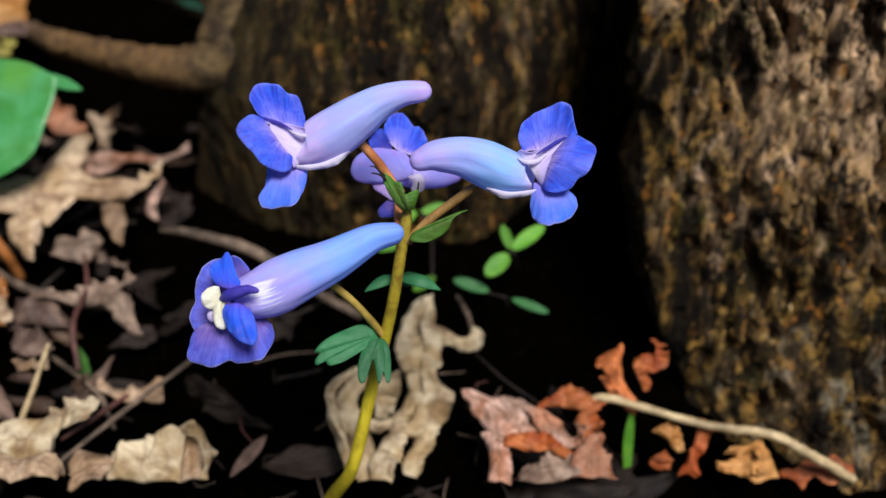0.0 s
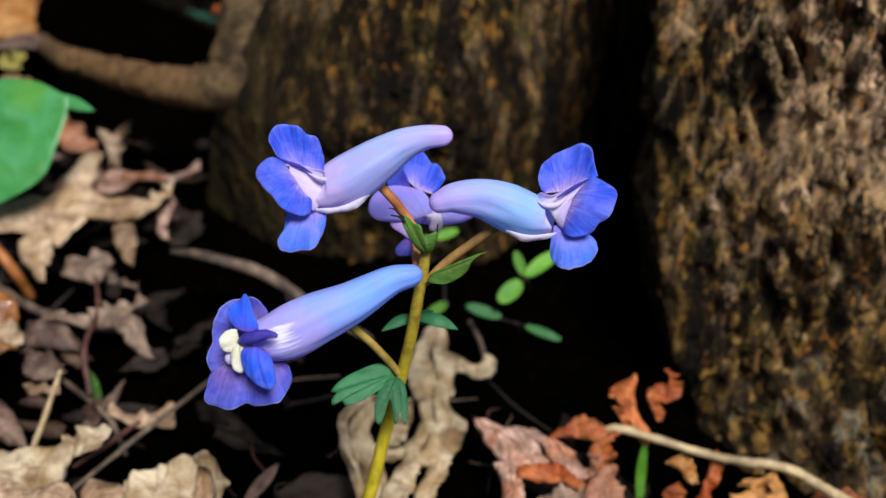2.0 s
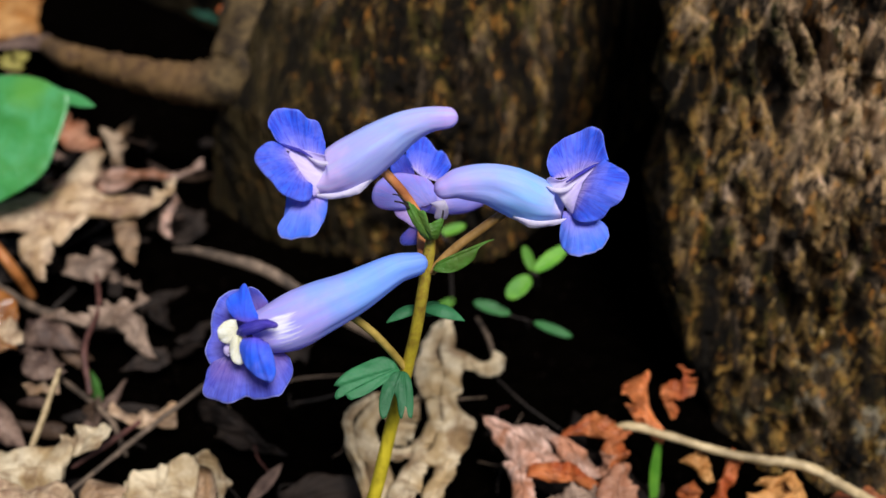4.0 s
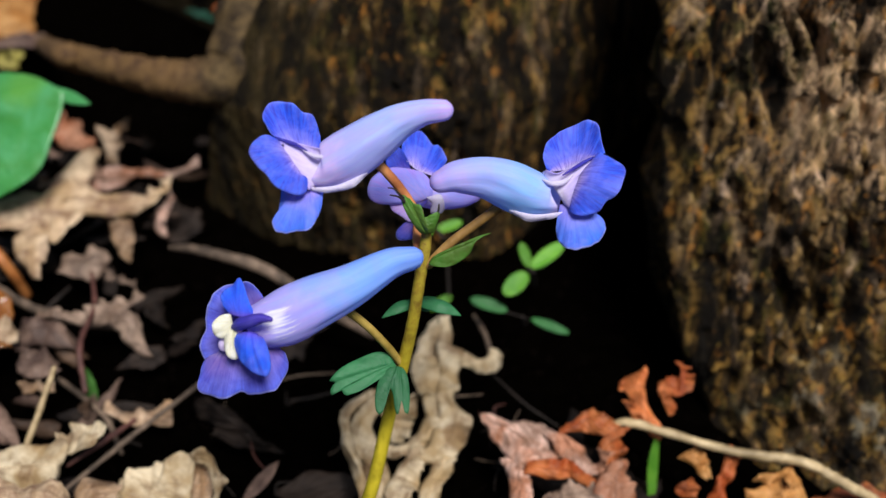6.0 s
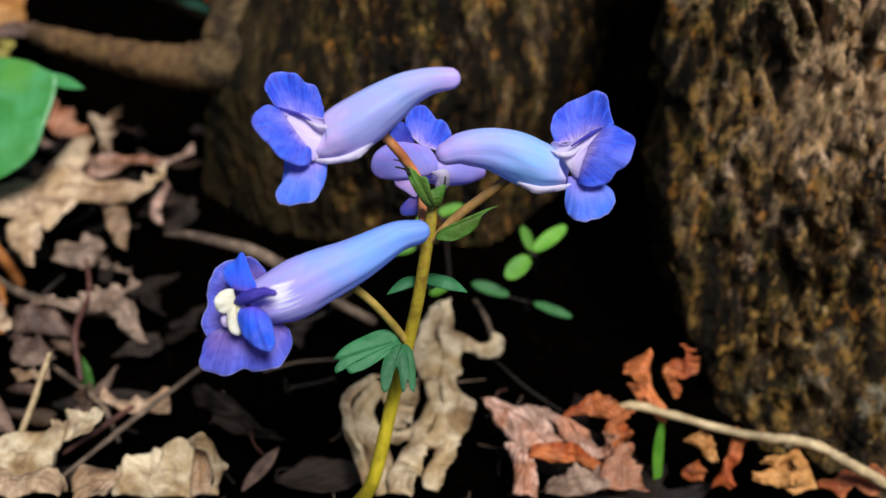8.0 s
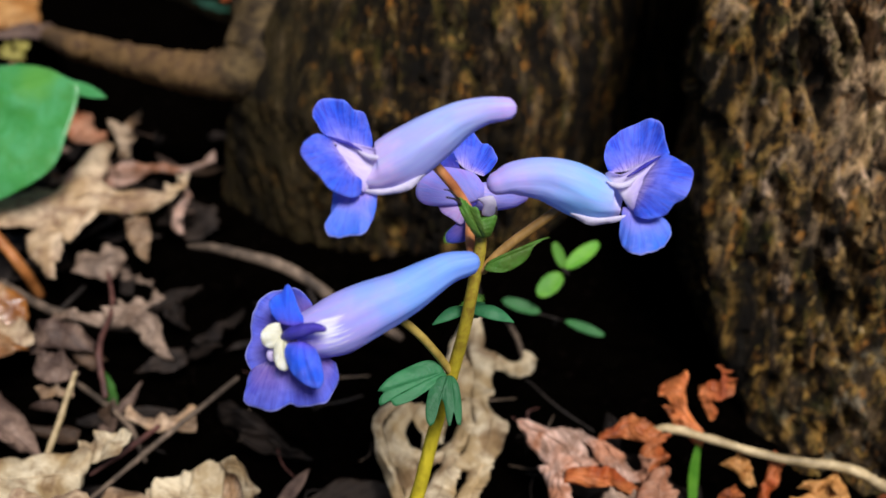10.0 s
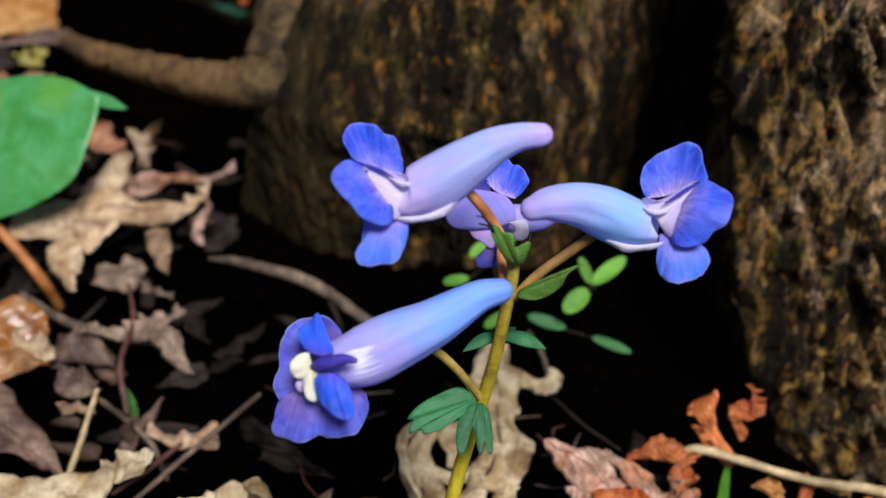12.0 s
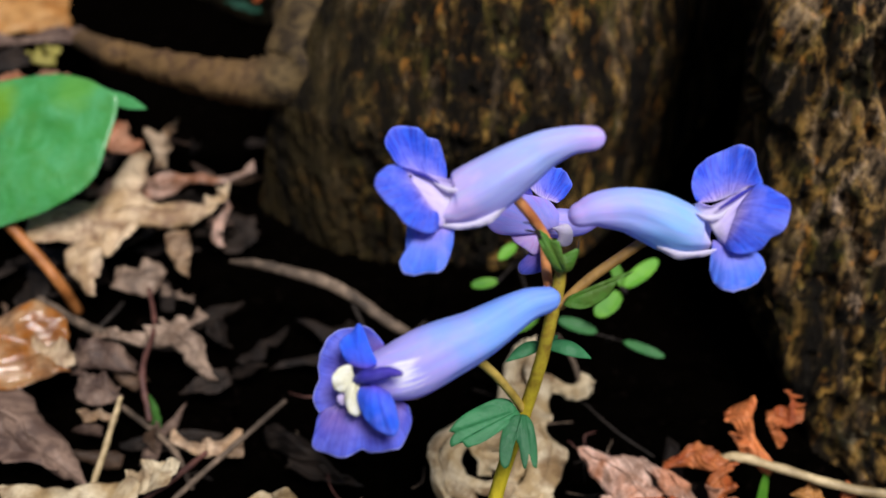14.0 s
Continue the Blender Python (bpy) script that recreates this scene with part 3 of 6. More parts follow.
def frill_mesh(hinge, rim, puff=0.0, ruffle=0.0, waves=2.0, seed=0.0, crease=0.0, scallop=0.0, thick=0.00011, nu=44, nv=18, crumple=0.0):
    """A petal or bract with two skins, spread between the line where it grows and its outer edge. puff: the rise of its middle towards the open side;
    ruffle, waves: the waviness of the edge; crease: the depth of the fold along its middle."""
    def even(points):
        line = spline(points, 12)
        run = np.concatenate([[0.0], np.cumsum(np.linalg.norm(np.diff(line, axis=0), axis=1))])
        return np.stack([np.interp(np.linspace(0, run[-1], nu + 1), run, line[:, k]) for k in range(3)], -1)

    low, top = even(hinge), even(rim)
    u, v = np.linspace(0, 1, nu + 1)[None, :, None], np.linspace(0, 1, nv + 1)[:, None, None]
    out = np.cross(top[-1] - top[0], top.mean(axis=0) - low.mean(axis=0))
    out = out / np.linalg.norm(out)
    out = out * np.sign(out @ SOUTH)
    torn = np.array([noise.noise(Vector((9 * k / nu, seed, 0.3))) + 0.6 * noise.noise(Vector((23 * k / nu, seed, 1.3))) for k in range(nu + 1)])[None, :, None]
    far = v * (1 + scallop * torn * v ** 3)
    pts = low * (1 - far) + top * far
    lift = puff * np.sin(math.pi * v ** 0.8) * np.sin(math.pi * (0.08 + 0.84 * u)) + ruffle * v ** 2 * np.sin(2 * math.pi * waves * u + seed + 0.8 * torn)
    lift = lift + 0.22 * ruffle * v ** 3 * np.sin(2 * math.pi * waves * 3.3 * u + 2 * seed) - crease * np.exp(-((u - 0.5) / 0.07) ** 2) * np.sin(math.pi * (0.1 + 0.85 * v))
    grainy = np.array([[noise.noise(Vector(p) * 420 + Vector((seed, 0, 0))) for p in row] for row in pts])[..., None]
    pts = pts + out * (lift + 0.00014 * grainy * v)
    if crumple:
        shake = [[Vector(p) * 150 + Vector((seed * 3.1, seed * 1.7, 0)) for p in row] for row in pts]
        pts = pts + crumple * np.array([[noise.noise_vector(q) * 0.7 + noise.noise_vector(q * 2.4) * 0.4 + noise.noise_vector(q * 5.2) * 0.15 for q in row] for row in shake])
    nrm = np.cross(np.gradient(pts, axis=1), np.gradient(pts, axis=0))
    size = np.linalg.norm(nrm, axis=2)[..., None]
    nrm = np.where(size > 1e-14, nrm / np.maximum(size, 1e-14), out)
    bm = bmesh.new()
    uv = bm.loops.layers.uv.new("UVMap")
    skins = [[[bm.verts.new(pts[k, i] + nrm[k, i] * thick * sign * (0.3 if i in (0, nu) or k == nv else 1.0)) for i in range(nu + 1)] for k in range(nv + 1)] for sign in (0.5, -0.5)]
    faces = []
    for s, skin in enumerate(skins):
        for k in range(nv):
            for i in range(nu):
                cells = [(k, i), (k, i + 1), (k + 1, i + 1), (k + 1, i)]
                faces.append((skin, cells[::-1] if s else cells))
    for skin, cells in faces:
        f = bm.faces.new([skin[a][c] for a, c in cells])
        for loop, (a, c) in zip(f.loops, cells):
            loop[uv].uv = (c / nu, a / nv)
    edge = [(0, i) for i in range(nu)] + [(k, nu) for k in range(nv)] + [(nv, i) for i in range(nu, 0, -1)] + [(k, 0) for k in range(nv, 0, -1)]
    for (a, c), (e, g) in zip(edge, edge[1:] + edge[:1]):
        f = bm.faces.new([skins[1][a][c], skins[1][e][g], skins[0][e][g], skins[0][a][c]])
        for loop, (p, q) in zip(f.loops, ((a, c), (e, g), (e, g), (a, c))):
            loop[uv].uv = (q / nu, p / nv)
    RIBS[:] = [[pts[nv // 2, i] + nrm[nv // 2, i] * thick for i in range(2, nu - 1, max(1, nu // 7))]]
    return bm


def frill(parent, name, mat, hinge, rim, label="", **shape):
    return part(name, frill_mesh(hinge, rim, **shape), mat, parent, label)


def palm(base, tip, face, lobes, droop=0.3, crumple=0.0012, seed=0, thick=0.00025, rings=12, spokes=130, narrow=0.30, hub=0.34):
    """A hand-shaped leaf with pointed lobes. lobes: (degrees off the main lobe, share of its length)."""
    base, tip, face = (np.array(p, float) for p in (base, tip, face))
    d = tip - base
    size = np.linalg.norm(d)
    d /= size
    side = np.cross(face, d)
    side /= np.linalg.norm(side)
    n = np.cross(d, side)
    bm = bmesh.new()
    uv = bm.loops.layers.uv.new("UVMap")
    pts = np.zeros((rings + 1, spokes, 3))
    coords = np.zeros((rings + 1, spokes, 2))
    for i in range(spokes):
        a = 2 * math.pi * i / spokes - math.pi
        reach = hub
        for deg, share in lobes:
            off = (a - radians(deg) + math.pi) % (2 * math.pi) - math.pi
            reach = max(reach, share * math.exp(-(abs(off) / narrow) ** 1.25))
        reach *= 1 + 0.06 * math.sin(17 * a + seed) + 0.12 * noise.noise(Vector((3 * math.cos(a), 3 * math.sin(a), seed)))
        for k in range(rings + 1):
            r = reach * k / rings
            x, y = r * math.cos(a), r * math.sin(a)
            lift = -droop * r * r + 0.16 * math.cos(5 * a + seed) * r * r + 0.10 * math.sin(3 * a + 2 * seed) * r
            p = base + size * (d * x + side * y + n * lift)
            q = Vector(p) * 120 + Vector((seed * 3.3, 0, seed))
            p = p + crumple * (np.array(noise.noise_vector(q)) + 0.5 * np.array(noise.noise_vector(q * 2.4)) + 0.2 * np.array(noise.noise_vector(q * 5.3)))
            pts[k, i] = p
            coords[k, i] = (0.5 + 0.5 * y, 0.5 + 0.5 * x)
    RIBS[:] = [[pts[k, int((deg + 180) / 360 * spokes) % spokes] + n * thick for k in range(0, rings, 2)] for deg, _ in lobes]
    top = [[bm.verts.new(pts[k, i] + n * thick * 0.5) for i in range(spokes)] for k in range(1, rings + 1)]
    low = [[bm.verts.new(pts[k, i] - n * thick * 0.5) for i in range(spokes)] for k in range(1, rings + 1)]
    mids = [bm.verts.new(pts[0, 0] + n * thick * s) for s in (0.5, -0.5)]
    for s, skin in enumerate((top, low)):
        for i in range(spokes):
            j = (i + 1) % spokes
            f = bm.faces.new((mids[s], skin[0][i], skin[0][j]) if not s else (mids[s], skin[0][j], skin[0][i]))
            for loop, (a, c) in zip(f.loops, ((0, i), (1, i), (1, j)) if not s else ((0, i), (1, j), (1, i))):
                loop[uv].uv = coords[a, c]
            for k in range(rings - 1):
                cells = [(k, i), (k + 1, i), (k + 1, j), (k, j)]
                if s:
                    cells.reverse()
                f = bm.faces.new([skin[a][c] for a, c in cells])
                for loop, (a, c) in zip(f.loops, cells):
                    loop[uv].uv = coords[a + 1, c]
    for i in range(spokes):
        j = (i + 1) % spokes
        bm.faces.new((top[-1][j], top[-1][i], low[-1][i], low[-1][j]))
    return bm


def fbm(x, y, z, octaves=4, seed=0, ridged=False):
    """Layered value noise on arrays."""
    def lattice(i, j, k):
        h = (i * 374761393 + j * 668265263 + k * 2147483647 + seed * 974711) & 0xFFFFFFFF
        h = ((h ^ (h >> 13)) * 1274126177) & 0xFFFFFFFF
        return ((h ^ (h >> 16)) & 0xFFFF) / 65535.0

    total, amp, norm = 0.0, 1.0, 0.0
    for o in range(octaves):
        i, j, k = (np.floor(a).astype(np.int64) for a in (x, y, z))
        fx, fy, fz = x - i, y - j, z - k
        fx, fy, fz = (f * f * (3 - 2 * f) for f in (fx, fy, fz))
        s = 0.0
        for dx in (0, 1):
            for dy in (0, 1):
                for dz in (0, 1):
                    s = s + lattice(i + dx, j + dy, k + dz) * (fx if dx else 1 - fx) * (fy if dy else 1 - fy) * (fz if dz else 1 - fz)
        if ridged:
            s = 1 - abs(2 * s - 1)
        total, norm = total + amp * s, norm + amp
        amp *= 0.5
        x, y, z = x * 2.03 + 7.1, y * 2.03 + 3.3, z * 2.03 + 1.7
    return total / norm


def sheet(name, pts, mat, closed=False):
    """A mesh from a grid of points (rows, columns, 3)."""
    r, c = pts.shape[:2]
    faces = []
    for k in range(r - 1):
        for i in range(c if closed else c - 1):
            j = (i + 1) % c
            faces.append((k * c + i, k * c + j, (k + 1) * c + j, (k + 1) * c + i))
    me = bpy.data.meshes.new(name)
    me.from_pydata(pts.reshape(-1, 3).tolist(), [], faces)
    me.polygons.foreach_set("use_smooth", [True] * len(faces))
    me.materials.append(mat)
    return new(name, me)


def soil_height(x, y):
    """The lie of the ground: it climbs gently towards the tree, and to the west."""
    return 0.0105 + 0.16 * np.clip(y - 0.125, -0.06, 0.12) - 0.04 * np.clip(x, -0.15, 0.15)


# ---- ground ----
a = np.sinh(np.linspace(-11.2, 11.2, 261)) * 0.004
gx, gy = np.meshgrid(a, a + 0.14)
near = np.exp(-(gx ** 2 + (gy - 0.14) ** 2) / 0.5)
gz = soil_height(gx, gy) + near * (0.010 * (fbm(gx * 45, gy * 45, gx * 0, 4, 3) - 0.5) + 0.004 * (fbm(gx * 260, gy * 260, gx * 0, 3, 5) - 0.5))
gz = gz - 0.003 + (1 - near) * 0.4 * (fbm(gx * 0.6, gy * 0.6, gx * 0, 3, 8) - 0.5)
tagged(sheet("ground", np.stack([gx, gy, gz], -1), SOIL), "dark crumbly humus of a forest floor, shade put into its colour", "ground", kind="structure")

# ---- tree: trunk foot with two buttresses and a dark cleft between ----
TREE = np.array((0.035, 0.36))
dense = np.radians(np.linspace(-34, 26, 440))
deg = np.concatenate([dense, np.radians(np.linspace(27, 325, 120))])
zs = np.concatenate([np.linspace(-0.03, 0.125, 330), np.linspace(0.13, 1.6, 60), [1.601, 1.602]])
TH, Z = np.meshgrid(deg, zs)
D = np.degrees(TH)
D = np.where(D > 180, D - 360, D)
wave = 1.3 * (fbm(Z * 28, Z * 0, Z * 0, 3, 21) - 0.5)
shift = np.clip((0.057 - Z) / 0.03, -1.5, 1.2) * 3.6 * np.clip((-D - 8) / 12, 0, 1)
east = np.interp(Z, [0.0, 0.01, 0.02, 0.04, 0.06, 0.10], [4.2, 3.7, 2.5, 1.5, 1.1, 0.8]) * np.clip((D + 4) / 3, 0, 1) * np.clip((30 - D) / 15, 0, 1)
key = D + wave + shift - east
foot = np.interp(key, [-180, -70, -40, -31, -26.5, -24, -18, -8, -4.5, -2.8, -0.5, -0.2, 0.8, 5.3, 12, 22, 45, 90, 180],
                 [0.16, 0.15, 0.12, 0.125, 0.155, 0.192, 0.196, 0.188, 0.160, 0.105, 0.090, 0.204, 0.2088, 0.2165, 0.221, 0.218, 0.19, 0.165, 0.16])
lean = np.where(Z < 0.08, 0.43 * (Z - 0.057), 0.0099 + 0.075 * (1 - np.exp(-(np.maximum(Z, 0.08) - 0.08) * 5.7)))
west = np.clip((-key - 0.3) / 1.2, 0, 1)
under = 0.6 * np.clip(0.050 - Z, 0, 0.04) * west
under = under - 0.42 * np.clip(0.026 - Z, 0, 0.03) * (1 - west) * np.clip((D - 4) / 4, 0, 1)
R = foot - lean - under
S = TH * 0.2
deep = 0.55 + 0.7 * np.clip(key / 4, 0, 1) - 0.3 * np.clip((-14 - key) / 5, 0, 1)
bend = 1.6 * fbm(S * 90, Z * 60, S * 0, 3, 4)
plate = fbm(S * 700 + bend, Z * 230 + bend, S * 0, 4, 11)
plate = np.clip((plate - 0.36) / 0.22, 0, 1)
plate = plate * plate * (3 - 2 * plate)
lump = fbm(S * 70, Z * 55, S * 0, 3, 12)
fissure = np.clip((fbm(S * 190 + bend, Z * 24 + S * 60, S * 0, 3, 17, True) - 0.68) / 0.2, 0, 1)
grit = fbm(S * 700, Z * 420, S * 0, 3, 13)
R = R + deep * (0.0024 * (plate - 0.6) + 0.0034 * (lump - 0.5) - 0.0042 * fissure * np.clip(key / 3, 0.22, 1) + 0.0018 * (grit - 0.5))
R[-2], R[-1] = R[-2] * 0.5, 1e-4
askew = 0.34 * np.clip(0.190 - R, 0, 0.12) * np.clip((key + 9) / 3, 0, 1) * np.clip((2 - key) / 0.8, 0, 1) * (Z < 1.55)
pts = np.stack([TREE[0] + R * np.sin(TH) + askew, TREE[1] - R * np.cos(TH), Z], -1)
tree = thing("tree", (TREE[0], TREE[1], 0.02), "old tree foot with rough brown fissured bark, beside leaf litter", "tree")
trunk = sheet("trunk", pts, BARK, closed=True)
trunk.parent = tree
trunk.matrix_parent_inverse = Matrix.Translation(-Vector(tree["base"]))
part("root", tube([(-0.04190, 0.20924, 0.07358), (-0.04264, 0.20054, 0.06513), (-0.04322, 0.19287, 0.05837), (-0.04529, 0.18714, 0.05385), (-0.05382, 0.18402, 0.05420), (-0.06520, 0.18774, 0.05472), (-0.07855, 0.19568, 0.05453), (-0.08579, 0.20119, 0.05409), (-0.13386, 0.29123, 0.02699)],
     [0.0066, 0.0062, 0.0064, 0.0060, 0.0043, 0.0034, 0.0029, 0.0025, 0.0022], 14, 30, 0.22), ROOT, tree, "brown surface root climbing into the trunk")

# ---- the flowering plant ----
plant = thing("corydalis", (-0.0145, 0.098, 0.010), "spring wildflower with blue spurred blossoms on an olive stem", "flower")


PX = 0.000062


def flower(label, mat, points, radii, flute, slant):
    """The spur of a blossom, open at its mouth; the petals are hung on it."""
    return part("flower", tube(points, [r * PX for r in radii], 14, 44, caps=(False, True), seed=7 * points[0][0] * 100, flute=flute, slant=slant), mat, plant, label)


bloom = flower("blue blossom with a long pink-lilac spur", PALE_SPUR, [(-0.01399, 0.09824, 0.07697), (-0.01219, 0.09852, 0.07739), (-0.00964, 0.09868, 0.07876), (-0.00673, 0.09891, 0.08082), (-0.00413, 0.09915, 0.08251), (-0.00168, 0.09918, 0.08349), (0.00056, 0.09898, 0.08390)], [31, 42, 46, 40, 30, 22.5, 19], 0.10, 1.0)
frill(bloom, "upper_petal", BLUE, [(-0.01738, 0.10017, 0.07940), (-0.01563, 0.10056, 0.07847), (-0.01335, 0.10118, 0.07792)],
      [(-0.01768, 0.09997, 0.07983), (-0.01876, 0.10029, 0.08076), (-0.01935, 0.10150, 0.08198), (-0.01885, 0.10289, 0.08308), (-0.01754, 0.10344, 0.08320), (-0.01632, 0.10331, 0.08259), (-0.01561, 0.10388, 0.08140), (-0.01456, 0.10434, 0.08080), (-0.01369, 0.10386, 0.07962), (-0.01311, 0.10259, 0.07831)], puff=-0.0007, ruffle=0.0005, waves=1.6, seed=1.0)
frill(bloom, "upper_petal", BLUE, [(-0.01715, 0.09864, 0.07997), (-0.01590, 0.09749, 0.07883), (-0.01467, 0.09654, 0.07726)],
      [(-0.01778, 0.09930, 0.08027), (-0.01894, 0.09862, 0.08110), (-0.01998, 0.09750, 0.08081), (-0.02019, 0.09650, 0.07995), (-0.01932, 0.09548, 0.07904), (-0.01833, 0.09480, 0.07811), (-0.01750, 0.09430, 0.07710), (-0.01633, 0.09414, 0.07644), (-0.01507, 0.09432, 0.07594), (-0.01414, 0.09511, 0.07608), (-0.01402, 0.09617, 0.07704)], puff=0.0008, ruffle=0.0003, waves=1.3, seed=2.5)
frill(bloom, "lower_petal", BLUE_PALE, [(-0.01646, 0.09689, 0.07556), (-0.01466, 0.09639, 0.07548), (-0.01299, 0.09672, 0.07524)],
      [(-0.01724, 0.09699, 0.07536), (-0.01735, 0.09596, 0.07444), (-0.01742, 0.09475, 0.07362), (-0.01789, 0.09385, 0.07293), (-0.01752, 0.09312, 0.07229), (-0.01653, 0.09288, 0.07208), (-0.01546, 0.09322, 0.07224), (-0.01417, 0.09311, 0.07224), (-0.01330, 0.09380, 0.07277), (-0.01277, 0.09522, 0.07395), (-0.01256, 0.09663, 0.07508)], puff=0.0003, ruffle=0.0003, waves=2.6, seed=3.0, scallop=0.04)
frill(bloom, "inner_petal", PALE_THROAT, [(-0.01135, 0.09864, 0.07911), (-0.01243, 0.09761, 0.07783), (-0.01358, 0.09673, 0.07565)],
      [(-0.01162, 0.09715, 0.07994), (-0.01328, 0.09779, 0.08004), (-0.01517, 0.09836, 0.08024), (-0.01668, 0.09853, 0.08015), (-0.01648, 0.09756, 0.07933), (-0.01522, 0.09662, 0.07817), (-0.01424, 0.09586, 0.07692), (-0.01396, 0.09550, 0.07594)], puff=0.0003, seed=4.0)
frill(bloom, "claw", CLAW, [(-0.01386, 0.09620, 0.07593), (-0.01085, 0.09594, 0.07642), (-0.00768, 0.09670, 0.07762)],
      [(-0.01392, 0.09636, 0.07543), (-0.01215, 0.09608, 0.07552), (-0.01017, 0.09607, 0.07567), (-0.00882, 0.09643, 0.07624), (-0.00754, 0.09706, 0.07724)], puff=0.0002, ruffle=0.0001, seed=5.0)
part("crest", tube([(-0.01120, 0.09706, 0.07979), (-0.01212, 0.09692, 0.07938), (-0.01324, 0.09709, 0.07930), (-0.01451, 0.09768, 0.07969)], [r * PX for r in [0.8, 4, 4, 1]], 8, 14, 0.12), CLAW, bloom)
part("crest", tube([(-0.01413, 0.09759, 0.07973), (-0.01525, 0.09799, 0.08021), (-0.01640, 0.09845, 0.08040), (-0.01772, 0.09912, 0.08055)], [r * PX for r in [1, 3, 3.5, 2]], 8, 14, 0.12), DEEP, bloom)
bloom = flower("blue blossom with a pale lilac-blue spur", SKY_SPUR, [(0.01396, 0.10033, 0.07232), (0.01275, 0.10063, 0.07245), (0.01061, 0.10091, 0.07294), (0.00798, 0.10108, 0.07401), (0.00512, 0.10113, 0.07491), (0.00216, 0.10089, 0.07494), (0.00037, 0.10061, 0.07450)], [24, 34, 44, 46, 38, 30, 22], 0.10, 0.9)
frill(bloom, "upper_petal", BLUE, [(0.01302, 0.10294, 0.07469), (0.01511, 0.10313, 0.07497), (0.01772, 0.10318, 0.07654)],
      [(0.01252, 0.10329, 0.07488), (0.01223, 0.10427, 0.07571), (0.01261, 0.10557, 0.07669), (0.01358, 0.10664, 0.07765), (0.01519, 0.10736, 0.07842), (0.01678, 0.10769, 0.07893), (0.01801, 0.10714, 0.07917), (0.01871, 0.10621, 0.07879), (0.01885, 0.10469, 0.07783), (0.01907, 0.10310, 0.07715)], puff=-0.0006, ruffle=0.0004, waves=1.7, seed=6.0)
frill(bloom, "upper_petal", BLUE, [(0.01756, 0.10207, 0.07664), (0.01605, 0.10040, 0.07547), (0.01516, 0.09932, 0.07373), (0.01490, 0.09887, 0.07223)],
      [(0.01849, 0.10263, 0.07716), (0.01960, 0.10146, 0.07715), (0.02060, 0.10044, 0.07701), (0.02093, 0.09944, 0.07652), (0.02051, 0.09805, 0.07540), (0.01992, 0.09731, 0.07459), (0.01877, 0.09719, 0.07402), (0.01793, 0.09683, 0.07307), (0.01674, 0.09685, 0.07234), (0.01568, 0.09721, 0.07199), (0.01495, 0.09805, 0.07203)], puff=0.0009, ruffle=0.0004, waves=2.2, seed=7.5)
frill(bloom, "lower_petal", BLUE_PALE, [(0.01394, 0.09988, 0.07197), (0.01543, 0.09961, 0.07227), (0.01698, 0.09949, 0.07206)],
      [(0.01364, 0.09882, 0.07101), (0.01344, 0.09752, 0.07005), (0.01371, 0.09646, 0.06927), (0.01443, 0.09569, 0.06877), (0.01530, 0.09545, 0.06855), (0.01664, 0.09574, 0.06883), (0.01794, 0.09616, 0.06910), (0.01883, 0.09704, 0.06977), (0.01896, 0.09803, 0.07060), (0.01801, 0.09909, 0.07140)], puff=0.0006, ruffle=0.0003, waves=2.2, seed=8.0, scallop=0.04)
frill(bloom, "inner_petal", PALE_THROAT, [(0.01194, 0.10146, 0.07535), (0.01320, 0.10026, 0.07395), (0.01451, 0.09936, 0.07226)],
      [(0.01224, 0.10088, 0.07592), (0.01362, 0.10051, 0.07568), (0.01505, 0.10107, 0.07619), (0.01731, 0.10220, 0.07686), (0.01712, 0.10123, 0.07605), (0.01602, 0.10008, 0.07534), (0.01524, 0.09890, 0.07381), (0.01485, 0.09845, 0.07232)], puff=0.0003, seed=9.0)
frill(bloom, "claw", CLAW, [(0.00815, 0.09903, 0.07182), (0.01101, 0.09840, 0.07152), (0.01423, 0.09877, 0.07170)],
      [(0.00811, 0.09913, 0.07140), (0.00940, 0.09877, 0.07080), (0.01082, 0.09858, 0.07047), (0.01248, 0.09864, 0.07074), (0.01427, 0.09884, 0.07123)], puff=0.0002, ruffle=0.0001, seed=10.0)
part("crest", tube([(0.01187, 0.09986, 0.07522), (0.01282, 0.09954, 0.07489), (0.01411, 0.09980, 0.07491), (0.01528, 0.10046, 0.07557)], [r * PX for r in [1, 5, 5, 1.5]], 8, 14, 0.12), CLAW, bloom)
part("crest", tube([(0.01406, 0.09987, 0.07579), (0.01522, 0.10043, 0.07629), (0.01642, 0.10117, 0.07672), (0.01750, 0.10184, 0.07703)], [r * PX for r in [1.5, 3, 3.5, 2]], 8, 14, 0.12), DEEP, bloom)
bloom = flower("blue-violet blossom with a cream throat and lilac spur", SPUR, [(-0.02033, 0.09067, 0.06126), (-0.01873, 0.09052, 0.06177), (-0.01677, 0.09061, 0.06264), (-0.01388, 0.09142, 0.06393), (-0.00991, 0.09277, 0.06532), (-0.00560, 0.09525, 0.06662), (-0.00295, 0.09653, 0.06674)], [38, 47, 51, 50, 41, 29, 22], 0.10, 0.0)
